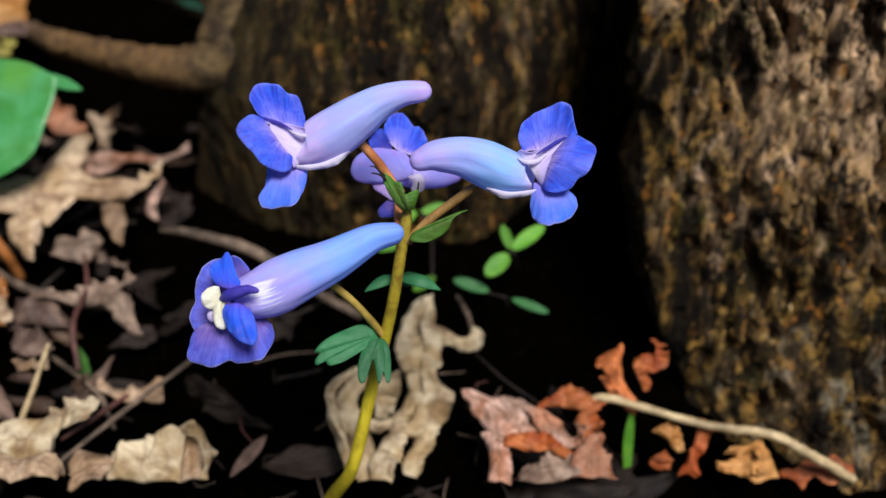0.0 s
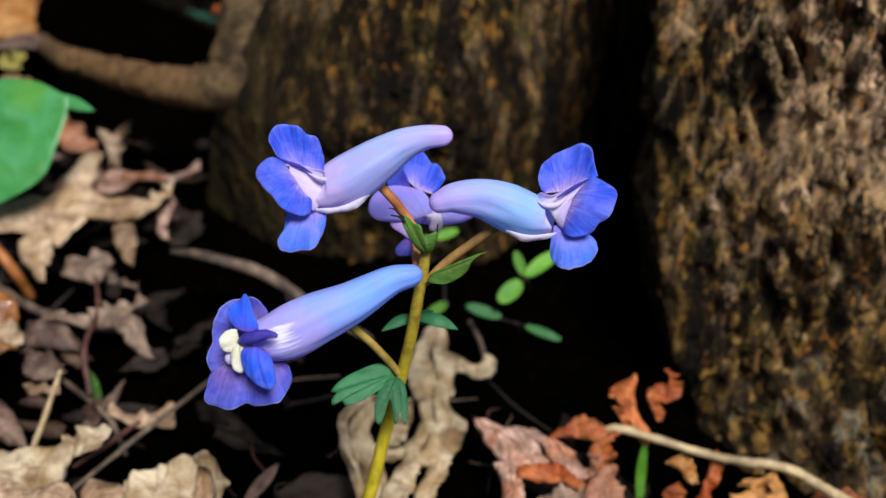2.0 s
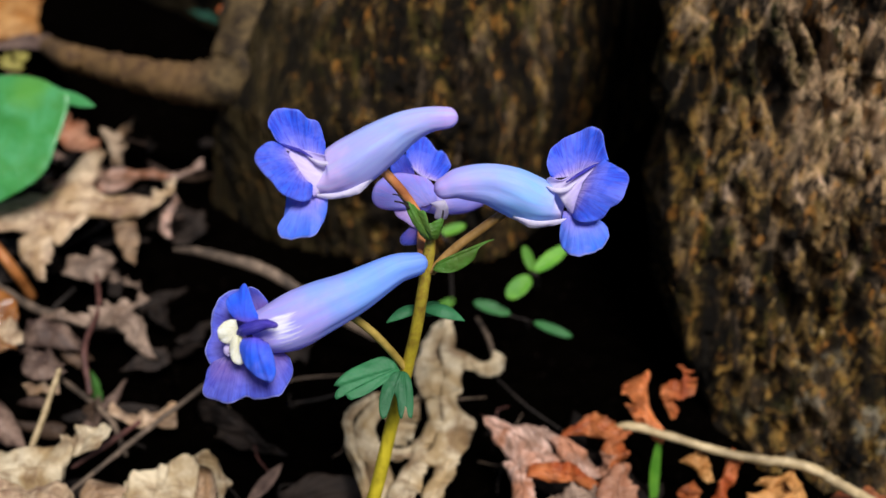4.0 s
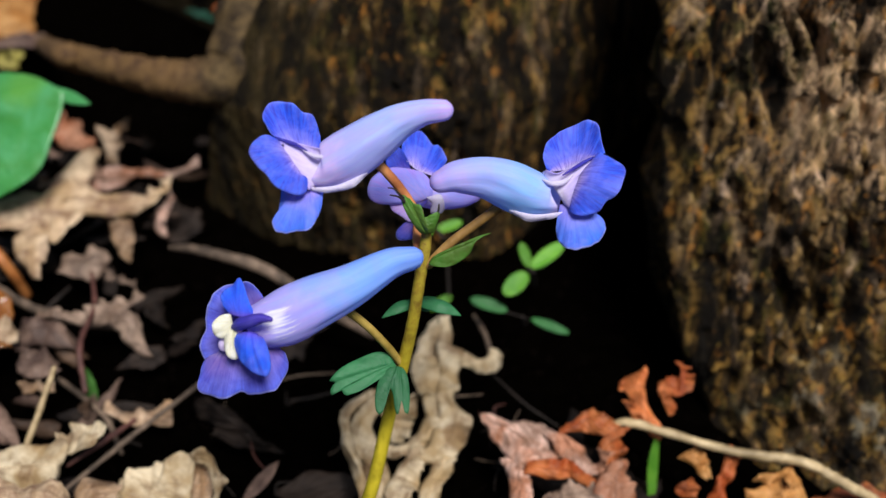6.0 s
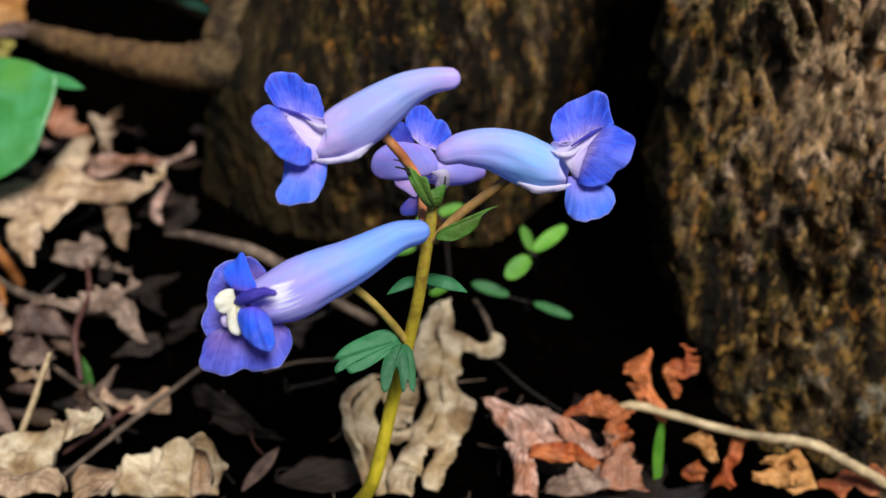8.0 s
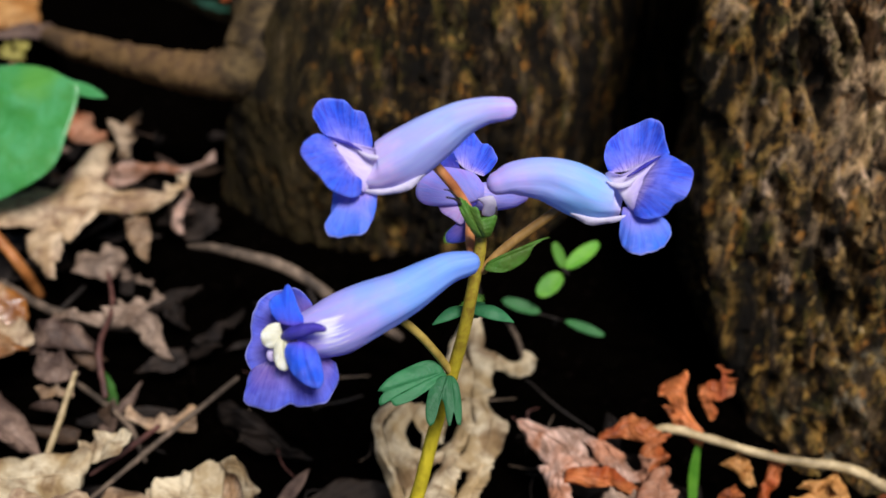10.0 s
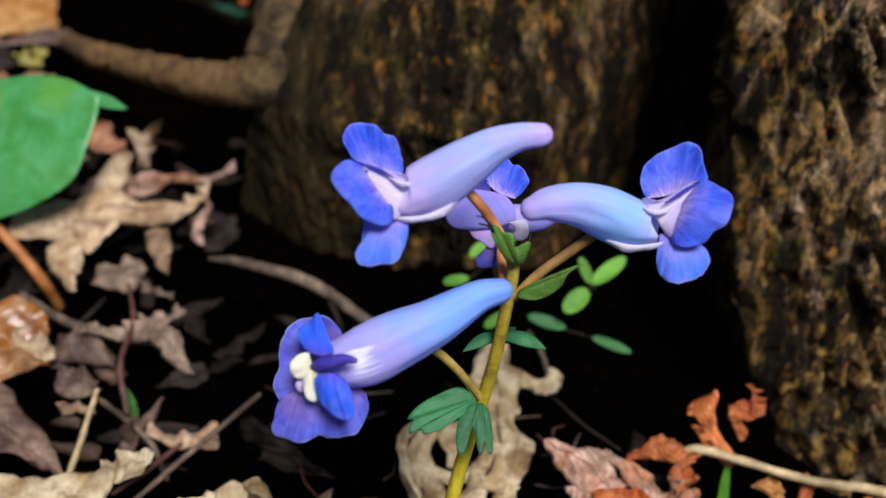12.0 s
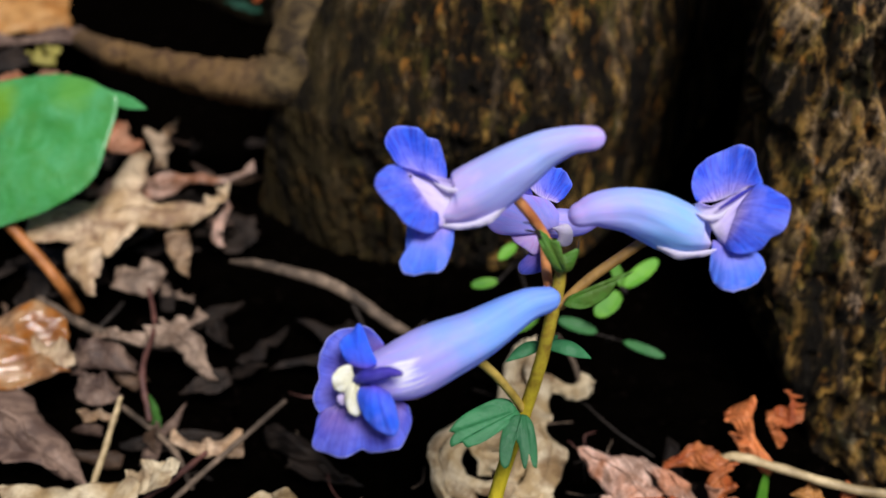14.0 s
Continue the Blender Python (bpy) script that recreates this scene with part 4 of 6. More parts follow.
frill(bloom, "upper_petal", PURPLE, [(-0.01966, 0.09203, 0.06386), (-0.02142, 0.09076, 0.06181), (-0.02285, 0.08919, 0.05889)],
      [(-0.01971, 0.09239, 0.06407), (-0.02064, 0.09365, 0.06460), (-0.02167, 0.09444, 0.06476), (-0.02279, 0.09467, 0.06438), (-0.02425, 0.09472, 0.06410), (-0.02534, 0.09420, 0.06328), (-0.02619, 0.09336, 0.06229), (-0.02677, 0.09245, 0.06120), (-0.02653, 0.09139, 0.06023), (-0.02686, 0.09042, 0.05904), (-0.02668, 0.08937, 0.05808), (-0.02568, 0.08859, 0.05757), (-0.02417, 0.08858, 0.05791)], puff=-0.0005, ruffle=0.0003, waves=3.4, seed=11.0, scallop=0.03)
frill(bloom, "lower_petal", PURPLE, [(-0.02563, 0.08883, 0.05835), (-0.02187, 0.08927, 0.05978), (-0.01785, 0.08975, 0.05897)],
      [(-0.02626, 0.08856, 0.05791), (-0.02659, 0.08725, 0.05655), (-0.02673, 0.08621, 0.05562), (-0.02542, 0.08559, 0.05535), (-0.02362, 0.08522, 0.05511), (-0.02240, 0.08557, 0.05547), (-0.02163, 0.08596, 0.05571), (-0.02077, 0.08562, 0.05552), (-0.01941, 0.08574, 0.05551), (-0.01797, 0.08621, 0.05569), (-0.01712, 0.08727, 0.05644), (-0.01671, 0.08836, 0.05726), (-0.01712, 0.08958, 0.05830)], puff=0.0005, ruffle=0.0004, waves=3.2, seed=12.0, scallop=0.03)
frill(bloom, "side_petal", VIVID, [(-0.02283, 0.08949, 0.06378), (-0.02130, 0.08870, 0.06382), (-0.02006, 0.08910, 0.06407)],
      [(-0.02322, 0.08983, 0.06414), (-0.02365, 0.09031, 0.06456), (-0.02394, 0.09103, 0.06497), (-0.02349, 0.09163, 0.06555), (-0.02270, 0.09204, 0.06603), (-0.02208, 0.09244, 0.06667), (-0.02142, 0.09169, 0.06619), (-0.02087, 0.09063, 0.06541), (-0.02014, 0.08938, 0.06433)], puff=0.0005, ruffle=0.0002, waves=1.4, seed=13.0)
frill(bloom, "side_petal", VIVID, [(-0.02157, 0.08751, 0.06264), (-0.02006, 0.08694, 0.06322), (-0.01875, 0.08722, 0.06212)],
      [(-0.02190, 0.08733, 0.06216), (-0.02189, 0.08664, 0.06161), (-0.02132, 0.08544, 0.06078), (-0.02031, 0.08450, 0.06000), (-0.01918, 0.08403, 0.05961), (-0.01821, 0.08395, 0.05946), (-0.01777, 0.08491, 0.06007), (-0.01812, 0.08620, 0.06121), (-0.01863, 0.08709, 0.06191)], puff=0.0008, ruffle=0.0003, waves=1.2, seed=14.0, crease=0.0003)
frill(bloom, "inner_petal", CREAM, [(-0.02254, 0.08838, 0.06215), (-0.02238, 0.08860, 0.06290), (-0.02268, 0.08922, 0.06352)],
      [(-0.02212, 0.08777, 0.06153), (-0.02289, 0.08750, 0.06188), (-0.02358, 0.08733, 0.06200), (-0.02429, 0.08754, 0.06253), (-0.02454, 0.08801, 0.06331), (-0.02402, 0.08849, 0.06388), (-0.02315, 0.08888, 0.06413), (-0.02251, 0.08918, 0.06385)], puff=0.0003, ruffle=0.0003, waves=1.5, thick=0.0002, seed=15.0, nu=24, nv=10)
frill(bloom, "inner_petal", CREAM, [(-0.02258, 0.08824, 0.06270), (-0.02199, 0.08780, 0.06273), (-0.02166, 0.08777, 0.06230)],
      [(-0.02299, 0.08781, 0.06256), (-0.02321, 0.08714, 0.06168), (-0.02302, 0.08663, 0.06084), (-0.02259, 0.08625, 0.06022), (-0.02185, 0.08613, 0.06001), (-0.02152, 0.08637, 0.06059), (-0.02185, 0.08666, 0.06145), (-0.02162, 0.08735, 0.06200)], puff=0.0004, ruffle=0.0003, waves=1.5, thick=0.0002, crease=0.0004, seed=16.0, nu=24, nv=10)
frill(bloom, "anther", PALE_THROAT, [(-0.02343, 0.08853, 0.06126), (-0.02330, 0.08814, 0.06062), (-0.02322, 0.08791, 0.05987)],
      [(-0.02368, 0.08853, 0.06126), (-0.02406, 0.08810, 0.06096), (-0.02406, 0.08778, 0.06043), (-0.02367, 0.08771, 0.05993)], puff=0.0003, thick=0.0003, seed=17.0, nu=16, nv=8)
part("crest", tube([(-0.01763, 0.08636, 0.06529), (-0.01870, 0.08665, 0.06522), (-0.02003, 0.08694, 0.06456), (-0.02120, 0.08751, 0.06377), (-0.02204, 0.08815, 0.06292)], [r * PX for r in [5, 9, 11, 11, 7]], 8, 14, 0.12), DEEP, bloom)
bloom = flower("small blue-violet blossom turned away behind the others", LILAC, [(-0.00244, 0.11059, 0.06749), (-0.00017, 0.11231, 0.06643), (0.00249, 0.11491, 0.06490), (0.00466, 0.11767, 0.06362)], [25, 29, 24, 14], 0.08, 0.0)
frill(bloom, "upper_petal", BLUE, [(-0.00414, 0.11189, 0.07153), (-0.00284, 0.11094, 0.07074), (-0.00086, 0.11077, 0.07005)],
      [(-0.00487, 0.11276, 0.07221), (-0.00477, 0.11406, 0.07317), (-0.00387, 0.11522, 0.07391), (-0.00280, 0.11583, 0.07411), (-0.00164, 0.11527, 0.07358), (-0.00090, 0.11431, 0.07276), (-0.00018, 0.11424, 0.07264), (0.00047, 0.11310, 0.07192), (0.00084, 0.11229, 0.07136), (-0.00001, 0.11133, 0.07056)], puff=-0.0005, ruffle=0.0004, waves=1.8, seed=18.0)
frill(bloom, "upper_petal", INDIGO, [(-0.00567, 0.11077, 0.07050), (-0.00453, 0.11075, 0.07083), (-0.00368, 0.11083, 0.07095)],
      [(-0.00641, 0.11127, 0.07056), (-0.00687, 0.11222, 0.07136), (-0.00633, 0.11312, 0.07204), (-0.00548, 0.11375, 0.07269), (-0.00474, 0.11310, 0.07237), (-0.00400, 0.11196, 0.07165)], puff=-0.0003, seed=19.0, nu=20, nv=10)
frill(bloom, "side_petal", LILAC, [(-0.00082, 0.10837, 0.06843), (-0.00194, 0.10789, 0.06805), (-0.00321, 0.10791, 0.06771)],
      [(-0.00083, 0.10911, 0.06963), (-0.00196, 0.10983, 0.07083), (-0.00379, 0.11014, 0.07137), (-0.00577, 0.11042, 0.07146), (-0.00759, 0.11011, 0.07098), (-0.00870, 0.10935, 0.06994), (-0.00896, 0.10836, 0.06872), (-0.00810, 0.10764, 0.06792), (-0.00627, 0.10742, 0.06772), (-0.00460, 0.10760, 0.06780)], puff=0.0010, ruffle=0.0003, waves=1.6, seed=20.0)
frill(bloom, "lower_petal", ROSY, [(-0.00448, 0.10808, 0.06762), (-0.00350, 0.10801, 0.06750), (-0.00265, 0.10787, 0.06726)],
      [(-0.00631, 0.10799, 0.06750), (-0.00586, 0.10728, 0.06692), (-0.00472, 0.10667, 0.06647), (-0.00360, 0.10631, 0.06588), (-0.00277, 0.10678, 0.06625)], puff=0.0004, seed=21.0, nu=20, nv=10)
frill(bloom, "inner_petal", CLAW, [(-0.00165, 0.10776, 0.06859), (-0.00094, 0.10722, 0.06809), (-0.00108, 0.10696, 0.06728)],
      [(-0.00095, 0.10784, 0.06871), (0.00003, 0.10773, 0.06909), (0.00059, 0.10719, 0.06859), (0.00059, 0.10654, 0.06752), (-0.00010, 0.10641, 0.06695), (-0.00108, 0.10674, 0.06693)], puff=0.0004, ruffle=0.0003, waves=2.0, seed=22.0, nu=20, nv=10)
frill(bloom, "lower_petal", PURPLE, [(-0.00350, 0.10748, 0.06586), (-0.00280, 0.10719, 0.06538), (-0.00223, 0.10682, 0.06478)],
      [(-0.00406, 0.10708, 0.06560), (-0.00516, 0.10620, 0.06496), (-0.00542, 0.10566, 0.06446), (-0.00513, 0.10516, 0.06403), (-0.00401, 0.10522, 0.06392), (-0.00291, 0.10564, 0.06400), (-0.00208, 0.10636, 0.06440)], puff=0.0004, seed=23.0, nu=20, nv=10)

part("stem", tube([(-0.0145, 0.098, 0.004), (-0.0140, 0.098, 0.018), (-0.00952, 0.09489, 0.02937), (-0.00660, 0.09704, 0.04147), (-0.00444, 0.09756, 0.05033), (-0.00306, 0.09783, 0.05706), (-0.00211, 0.09859, 0.06308), (-0.00149, 0.09949, 0.06684), (-0.00128, 0.09983, 0.06893)],
     [0.00108, 0.00106, 0.00095, 0.00086, 0.00080, 0.00074, 0.00072, 0.0007, 0.0004], 8, 18, 0.05), STEM, plant, "olive yellow stem flushed with brown")
for mat, points, r in ((OLIVE, [(-0.00451, 0.09756, 0.05033), (-0.00616, 0.09648, 0.05396), (-0.00831, 0.09532, 0.05785), (-0.01066, 0.09395, 0.06140)], 8),
                       (BROWNISH, [(-0.00117, 0.09881, 0.06438), (0.00136, 0.09972, 0.06679), (0.00432, 0.10049, 0.06895), (0.00790, 0.10129, 0.07153)], 9),
                       (PEDICEL, [(-0.00149, 0.10002, 0.06829), (-0.00289, 0.10014, 0.07137), (-0.00467, 0.09976, 0.07462), (-0.00732, 0.09952, 0.07811)], 9),
                       (PEDICEL, [(-0.00212, 0.09964, 0.06480), (-0.00256, 0.10172, 0.06629), (-0.00250, 0.10681, 0.06694)], 9)):
    part("pedicel", tube(points, [r * PX] * len(points), 8, 12, 0.05), mat, plant)
for base, tip, width, face, more in (
        ((-0.00224, 0.10063, 0.05779), (-0.00683, 0.09793, 0.05730), 24, (0.0, -0.5, 0.9), dict(kind="slim", curl=0.0011, cup=-0.0003)),
        ((-0.00268, 0.10097, 0.05739), (0.00277, 0.09940, 0.05664), 28, (0.0, -0.5, 0.9), dict(kind="slim", curl=0.0012, cup=-0.0003))):
    part("bract", blade(base, tip, width * PX * 1.06, face, **more), BRACT, plant)
frill(plant, "bract", BRACT, [(-0.00512, 0.09583, 0.05148), (-0.00541, 0.09620, 0.05171), (-0.00570, 0.09657, 0.05194)],
      [(-0.00511, 0.09556, 0.05143), (-0.00643, 0.09445, 0.05117), (-0.00788, 0.09344, 0.05068), (-0.00934, 0.09265, 0.05019), (-0.01054, 0.09227, 0.04997), (-0.01114, 0.09212, 0.04992), (-0.01157, 0.09259, 0.05031), (-0.01217, 0.09240, 0.05020), (-0.01283, 0.09214, 0.04998), (-0.01287, 0.09283, 0.05054), (-0.01237, 0.09343, 0.05092), (-0.01308, 0.09322, 0.05117), (-0.01239, 0.09407, 0.05179), (-0.01134, 0.09486, 0.05229), (-0.00949, 0.09589, 0.05279), (-0.00748, 0.09675, 0.05301), (-0.00626, 0.09693, 0.05253)], puff=0.0005, ruffle=0.0001, waves=2.3, seed=24.0, crease=0.0002, label="lobed blue-green bract")
frill(plant, "bract", BRACT, [(-0.00537, 0.09547, 0.05167), (-0.00482, 0.09551, 0.05173), (-0.00442, 0.09560, 0.05149)],
      [(-0.00592, 0.09543, 0.05161), (-0.00698, 0.09438, 0.05106), (-0.00751, 0.09253, 0.04996), (-0.00744, 0.09100, 0.04880), (-0.00688, 0.09042, 0.04843), (-0.00642, 0.09093, 0.04887), (-0.00613, 0.09231, 0.04997), (-0.00582, 0.09305, 0.05041), (-0.00539, 0.09232, 0.04997), (-0.00514, 0.09101, 0.04898), (-0.00478, 0.09022, 0.04845), (-0.00447, 0.09102, 0.04898), (-0.00429, 0.09174, 0.04959), (-0.00392, 0.09059, 0.04866), (-0.00345, 0.09067, 0.04859), (-0.00336, 0.09249, 0.04984), (-0.00369, 0.09441, 0.05106), (-0.00428, 0.09549, 0.05149)], puff=0.0004, ruffle=0.0001, waves=2.0, seed=25.0, label="lobed blue-green bract")
frill(plant, "bract", YOUNG, [(-0.00195, 0.09854, 0.06887), (-0.00129, 0.09816, 0.06901), (-0.00065, 0.09858, 0.06892)],
      [(-0.00234, 0.09860, 0.06935), (-0.00361, 0.09890, 0.07140), (-0.00423, 0.09926, 0.07295), (-0.00460, 0.09983, 0.07445), (-0.00365, 0.09945, 0.07343), (-0.00270, 0.09910, 0.07246), (-0.00193, 0.09916, 0.07236), (-0.00155, 0.09877, 0.07096), (-0.00077, 0.09886, 0.07129), (0.00019, 0.09904, 0.07156), (-0.00007, 0.09876, 0.07016), (-0.00046, 0.09853, 0.06903)], puff=0.0006, ruffle=0.0003, waves=1.5, seed=26.0, crease=0.0004, label="toothed olive green bract")
frill(plant, "bract", YOUNG, [(-0.00105, 0.09770, 0.06518), (-0.00092, 0.09790, 0.06552), (-0.00066, 0.09828, 0.06575)],
      [(-0.00065, 0.09739, 0.06506), (0.00079, 0.09703, 0.06522), (0.00222, 0.09715, 0.06577), (0.00352, 0.09750, 0.06671), (0.00442, 0.09810, 0.06787), (0.00533, 0.09857, 0.06843), (0.00624, 0.09878, 0.06876), (0.00521, 0.09888, 0.06855), (0.00378, 0.09873, 0.06795), (0.00222, 0.09848, 0.06718), (0.00065, 0.09840, 0.06630)], puff=0.0005, ruffle=0.0003, waves=2.0, seed=27.0, crease=0.0004, label="toothed olive green bract")
part("bract_tooth", tube([(-0.00396, 0.09907, 0.07320), (-0.00445, 0.09897, 0.07382), (-0.00496, 0.09915, 0.07430), (-0.00560, 0.09930, 0.07436)], [r * PX for r in [3, 2, 1.5, 1]], 8, 14, 0.12), DARKTWIG, plant)
part("bract_tooth", tube([(-0.00383, 0.09887, 0.07287), (-0.00445, 0.09886, 0.07345), (-0.00534, 0.09887, 0.07366)], [r * PX for r in [3, 2, 1.5]], 8, 14, 0.12), DARKTWIG, plant)
part("bract_tooth", tube([(-0.00013, 0.09864, 0.07112), (0.00006, 0.09881, 0.07176), (0.00012, 0.09914, 0.07231)], [r * PX for r in [3, 2, 1.5]], 8, 14, 0.12), DARKTWIG, plant)
part("bract", blade((-0.00250, 0.10142, 0.05622), (-0.00043, 0.10466, 0.05573), 34 * PX, (0, -0.8, 0.5), kind="ovate"), BRACT, plant)


# ---- living green things round it ----
def leafy(name, label, category, base, blades, stalks=(), mat=FRESH, stalk_mat=DARKTWIG):
    t = thing(name, base, label, category)
    for points, r in stalks:
        part("stalk", tube(points, [r] * len(points), 6, 10), stalk_mat, t)
    for b0, t0, w, face, more in blades:
        part("leaf", blade(b0, t0, w, face, **more), mat, t)
    return t


UP = (0.0, -0.6, 0.8)
broad = leafy("broad_leaf_plant", "broad glossy green leaf with a drawn-out tip on an orange stalk", "plant", (-0.08414, 0.15799, 0.01908), [],
      [([(-0.10763, 0.16479, 0.05821), (-0.10563, 0.16687, 0.04818), (-0.08989, 0.15887, 0.03289), (-0.08443, 0.15552, 0.02732), (-0.08358, 0.15799, 0.01908)], 0.0010)], GLOSSY, ORANGE)
part("leaf", joined([frill_mesh([(-0.10466, 0.17785, 0.05388), (-0.10176, 0.16918, 0.04545), (-0.09696, 0.16017, 0.03642)],
      [(-0.10354, 0.17832, 0.05464), (-0.09476, 0.17879, 0.05719), (-0.08694, 0.17825, 0.05811), (-0.08049, 0.17600, 0.05817), (-0.07546, 0.17317, 0.05733), (-0.07265, 0.17130, 0.05614), (-0.07317, 0.16801, 0.05269), (-0.07453, 0.16451, 0.04892), (-0.07681, 0.16104, 0.04521), (-0.08144, 0.15912, 0.04215), (-0.08701, 0.15863, 0.03951), (-0.09554, 0.15897, 0.03636)], puff=0.0014, ruffle=0.0006, waves=1.6, seed=3.0, crease=0.0010, nu=60, nv=30, crumple=0.0003),
      blade((-0.07728, 0.17307, 0.05679), (-0.06710, 0.16945, 0.05497), 0.0024, (0.05, -0.85, 0.5), "slim", bend=0.0006)]), GLOSSY, broad)
leafy("seedling", "tiny fresh green seedling with oval leaflets", "plant", (0.01845, 0.16683, 0.01635),
      [((0.01540, 0.14468, 0.03462), (0.02150, 0.14881, 0.03742), 0.0027, UP, dict(kind="oval", cup=0.0003)),
       ((0.01480, 0.14400, 0.03400), (0.01060, 0.14070, 0.03165), 0.0033, UP, dict(kind="oval", cup=0.0003)),
       ((0.01520, 0.14468, 0.03462), (0.01373, 0.14873, 0.03744), 0.0019, UP, dict(kind="oval", cup=0.0003))],
      [([(0.01520, 0.14457, 0.03445), (0.01617, 0.14669, 0.03214), (0.01845, 0.16683, 0.01635)], 0.0004)])
leafy("seedling", "tiny slender green leaves low on dark soil", "plant", (0.01599, 0.15521, 0.01465),
      [((0.00465, 0.14336, 0.02882), (0.01134, 0.14236, 0.02707), 0.0022, UP, dict(kind="oval", cup=0.0003)),
       ((0.01543, 0.13998, 0.02694), (0.02211, 0.13793, 0.02539), 0.0017, UP, dict(kind="oval", cup=0.0003))],
      [([(0.01003, 0.14235, 0.02708), (0.01416, 0.14263, 0.02554), (0.01602, 0.14070, 0.02618)], 0.00014), ([(0.01416, 0.14263, 0.02554), (0.01599, 0.15521, 0.01465)], 0.0003)], DARKFRESH)
leafy("seedling", "tiny round green leaflets behind the blossoms", "plant", (0.00018, 0.17648, 0.01865),
      [((-0.00148, 0.15050, 0.03870), (0.00321, 0.15232, 0.03967), 0.0020, UP, dict(kind="oval", cup=0.0003)),
       ((-0.00982, 0.14697, 0.03306), (-0.00523, 0.14744, 0.03375), 0.0019, UP, dict(kind="oval", cup=0.0003)),
       ((-0.00263, 0.14223, 0.02710), (0.00141, 0.14359, 0.02926), 0.0020, UP, dict(kind="oval", cup=0.0003)),
       ((-0.00220, 0.15076, 0.03913), (-0.00521, 0.14854, 0.03748), 0.0020, UP, dict(kind="oval", cup=0.0003))],
      [([(-0.00118, 0.15051, 0.03869), (-0.00016, 0.15058, 0.03688), (0.00018, 0.17648, 0.01865)], 0.0004), ([(-0.00523, 0.14744, 0.03375), (0.00018, 0.17648, 0.01865)], 0.0003), ([(0.00090, 0.14348, 0.02908), (0.00018, 0.17648, 0.01865)], 0.0003)])
leafy("grass_blade", "short upright green grass blade among rust leaves", "grass", (0.03468, 0.11567, 0.00754),
      [((0.03420, 0.11380, 0.00650), (0.03480, 0.12050, 0.01990), 0.0019, (0.2, -0.9, 0.3), dict(kind="slim", bend=0.0006, crumple=0.0004))])
leafy("moss_sprig", "small dark green sprig in leaf litter", "plant", (-0.06301, 0.13429, 0.01445),
      [((-0.06141, 0.13057, 0.01371), (-0.06303, 0.13342, 0.02031), 0.0022, UP, dict(kind="slim", crumple=0.0008))], (), DARKGREEN)
leafy("seedling", "small teal leaf under the tree root", "plant", (-0.07857, 0.29377, 0.03283),
      [((-0.07840, 0.27638, 0.04080), (-0.06762, 0.27172, 0.03836), 0.0036, UP, dict(kind="ragged", crumple=0.0010, seed=6))], (), TEAL)

# ---- fallen leaves that stand out ----
FIVE = [(0, 1.0), (48, 0.8), (-50, 0.85), (105, 0.55), (-100, 0.5)]


def dead(label, mat, bm, name="fallen_leaf", ribs=9, thick=0.00022):
    lines = list(RIBS)[:ribs]
    t = part(name, bm, mat)
    tagged(t, label, "leaf", "fallen leaves")
    for line in lines:
        part("rib", tube(line, np.linspace(thick, thick * 0.5, len(line)), 3, 6), mat, t)
    return t


dead("rust-coloured leaf at the bark foot", RUST, blade((0.05965, 0.11254, 0.01003), (0.07146, 0.11427, 0.01188), 0.0060, UP, "ragged", crumple=0.0018, seed=27, nu=20, nv=26))
dead("grey strip of leaf on dark soil", MAUVE, blade((-0.03075, 0.10741, 0.01477), (-0.02626, 0.11541, 0.01588), 0.0022, UP, "slim", crumple=0.0005, seed=29))
dead("rust leaf under the root", RUST, blade((-0.06888, 0.27485, 0.04042), (-0.06794, 0.30465, 0.04638), 0.007, UP, "ragged", crumple=0.0016, seed=32))


def lobed(label, mat, lobes, face=UP, crumple=0.0021, seed=0):
    """One fallen leaf of several lobes: (base, tip, width, outline)."""
    pieces, lines = [], []
    for k, (b0, t0, w, kind) in enumerate(lobes):
        pieces.append(blade(b0, t0, w, face, kind, cup=(-0.0024, 0.0020)[k % 2], curl=(0.0012, -0.0008, 0.0015)[k % 3], crumple=crumple, seed=seed + k, nu=16, nv=24, thick=0.00022))
        lines += [RIBS[0]]
    bm = joined(pieces)
    RIBS[:] = lines
    return dead(label, mat, bm)


CURLS = []


def curl(low, top, puff, seed):
    """One curled sheet of the next shaped leaf, between two of its edges."""
    CURLS.append((low, top, puff, seed))


def shaped(label, mat, crumple=0.0015):
    """One fallen leaf, joined from the sheets set down before."""
    made, lines = [], []
    for low, top, puff, seed in CURLS:
        made.append(frill_mesh(low, top, puff=puff, ruffle=0.0010, waves=2.2, seed=seed, crease=0.0005, scallop=0.08, thick=0.0002, nu=40, nv=18, crumple=crumple))
        lines += RIBS
    CURLS.clear()
    bm = joined(made)
    RIBS[:] = lines
    return dead(label, mat, bm, thick=0.00016)


def twig(label, mat, points, radii, name="twig"):
    t = part(name, tube(points, radii, 10, 12, 0.34, seed=len(label)), mat)
    return tagged(t, label, "twig", "twigs")


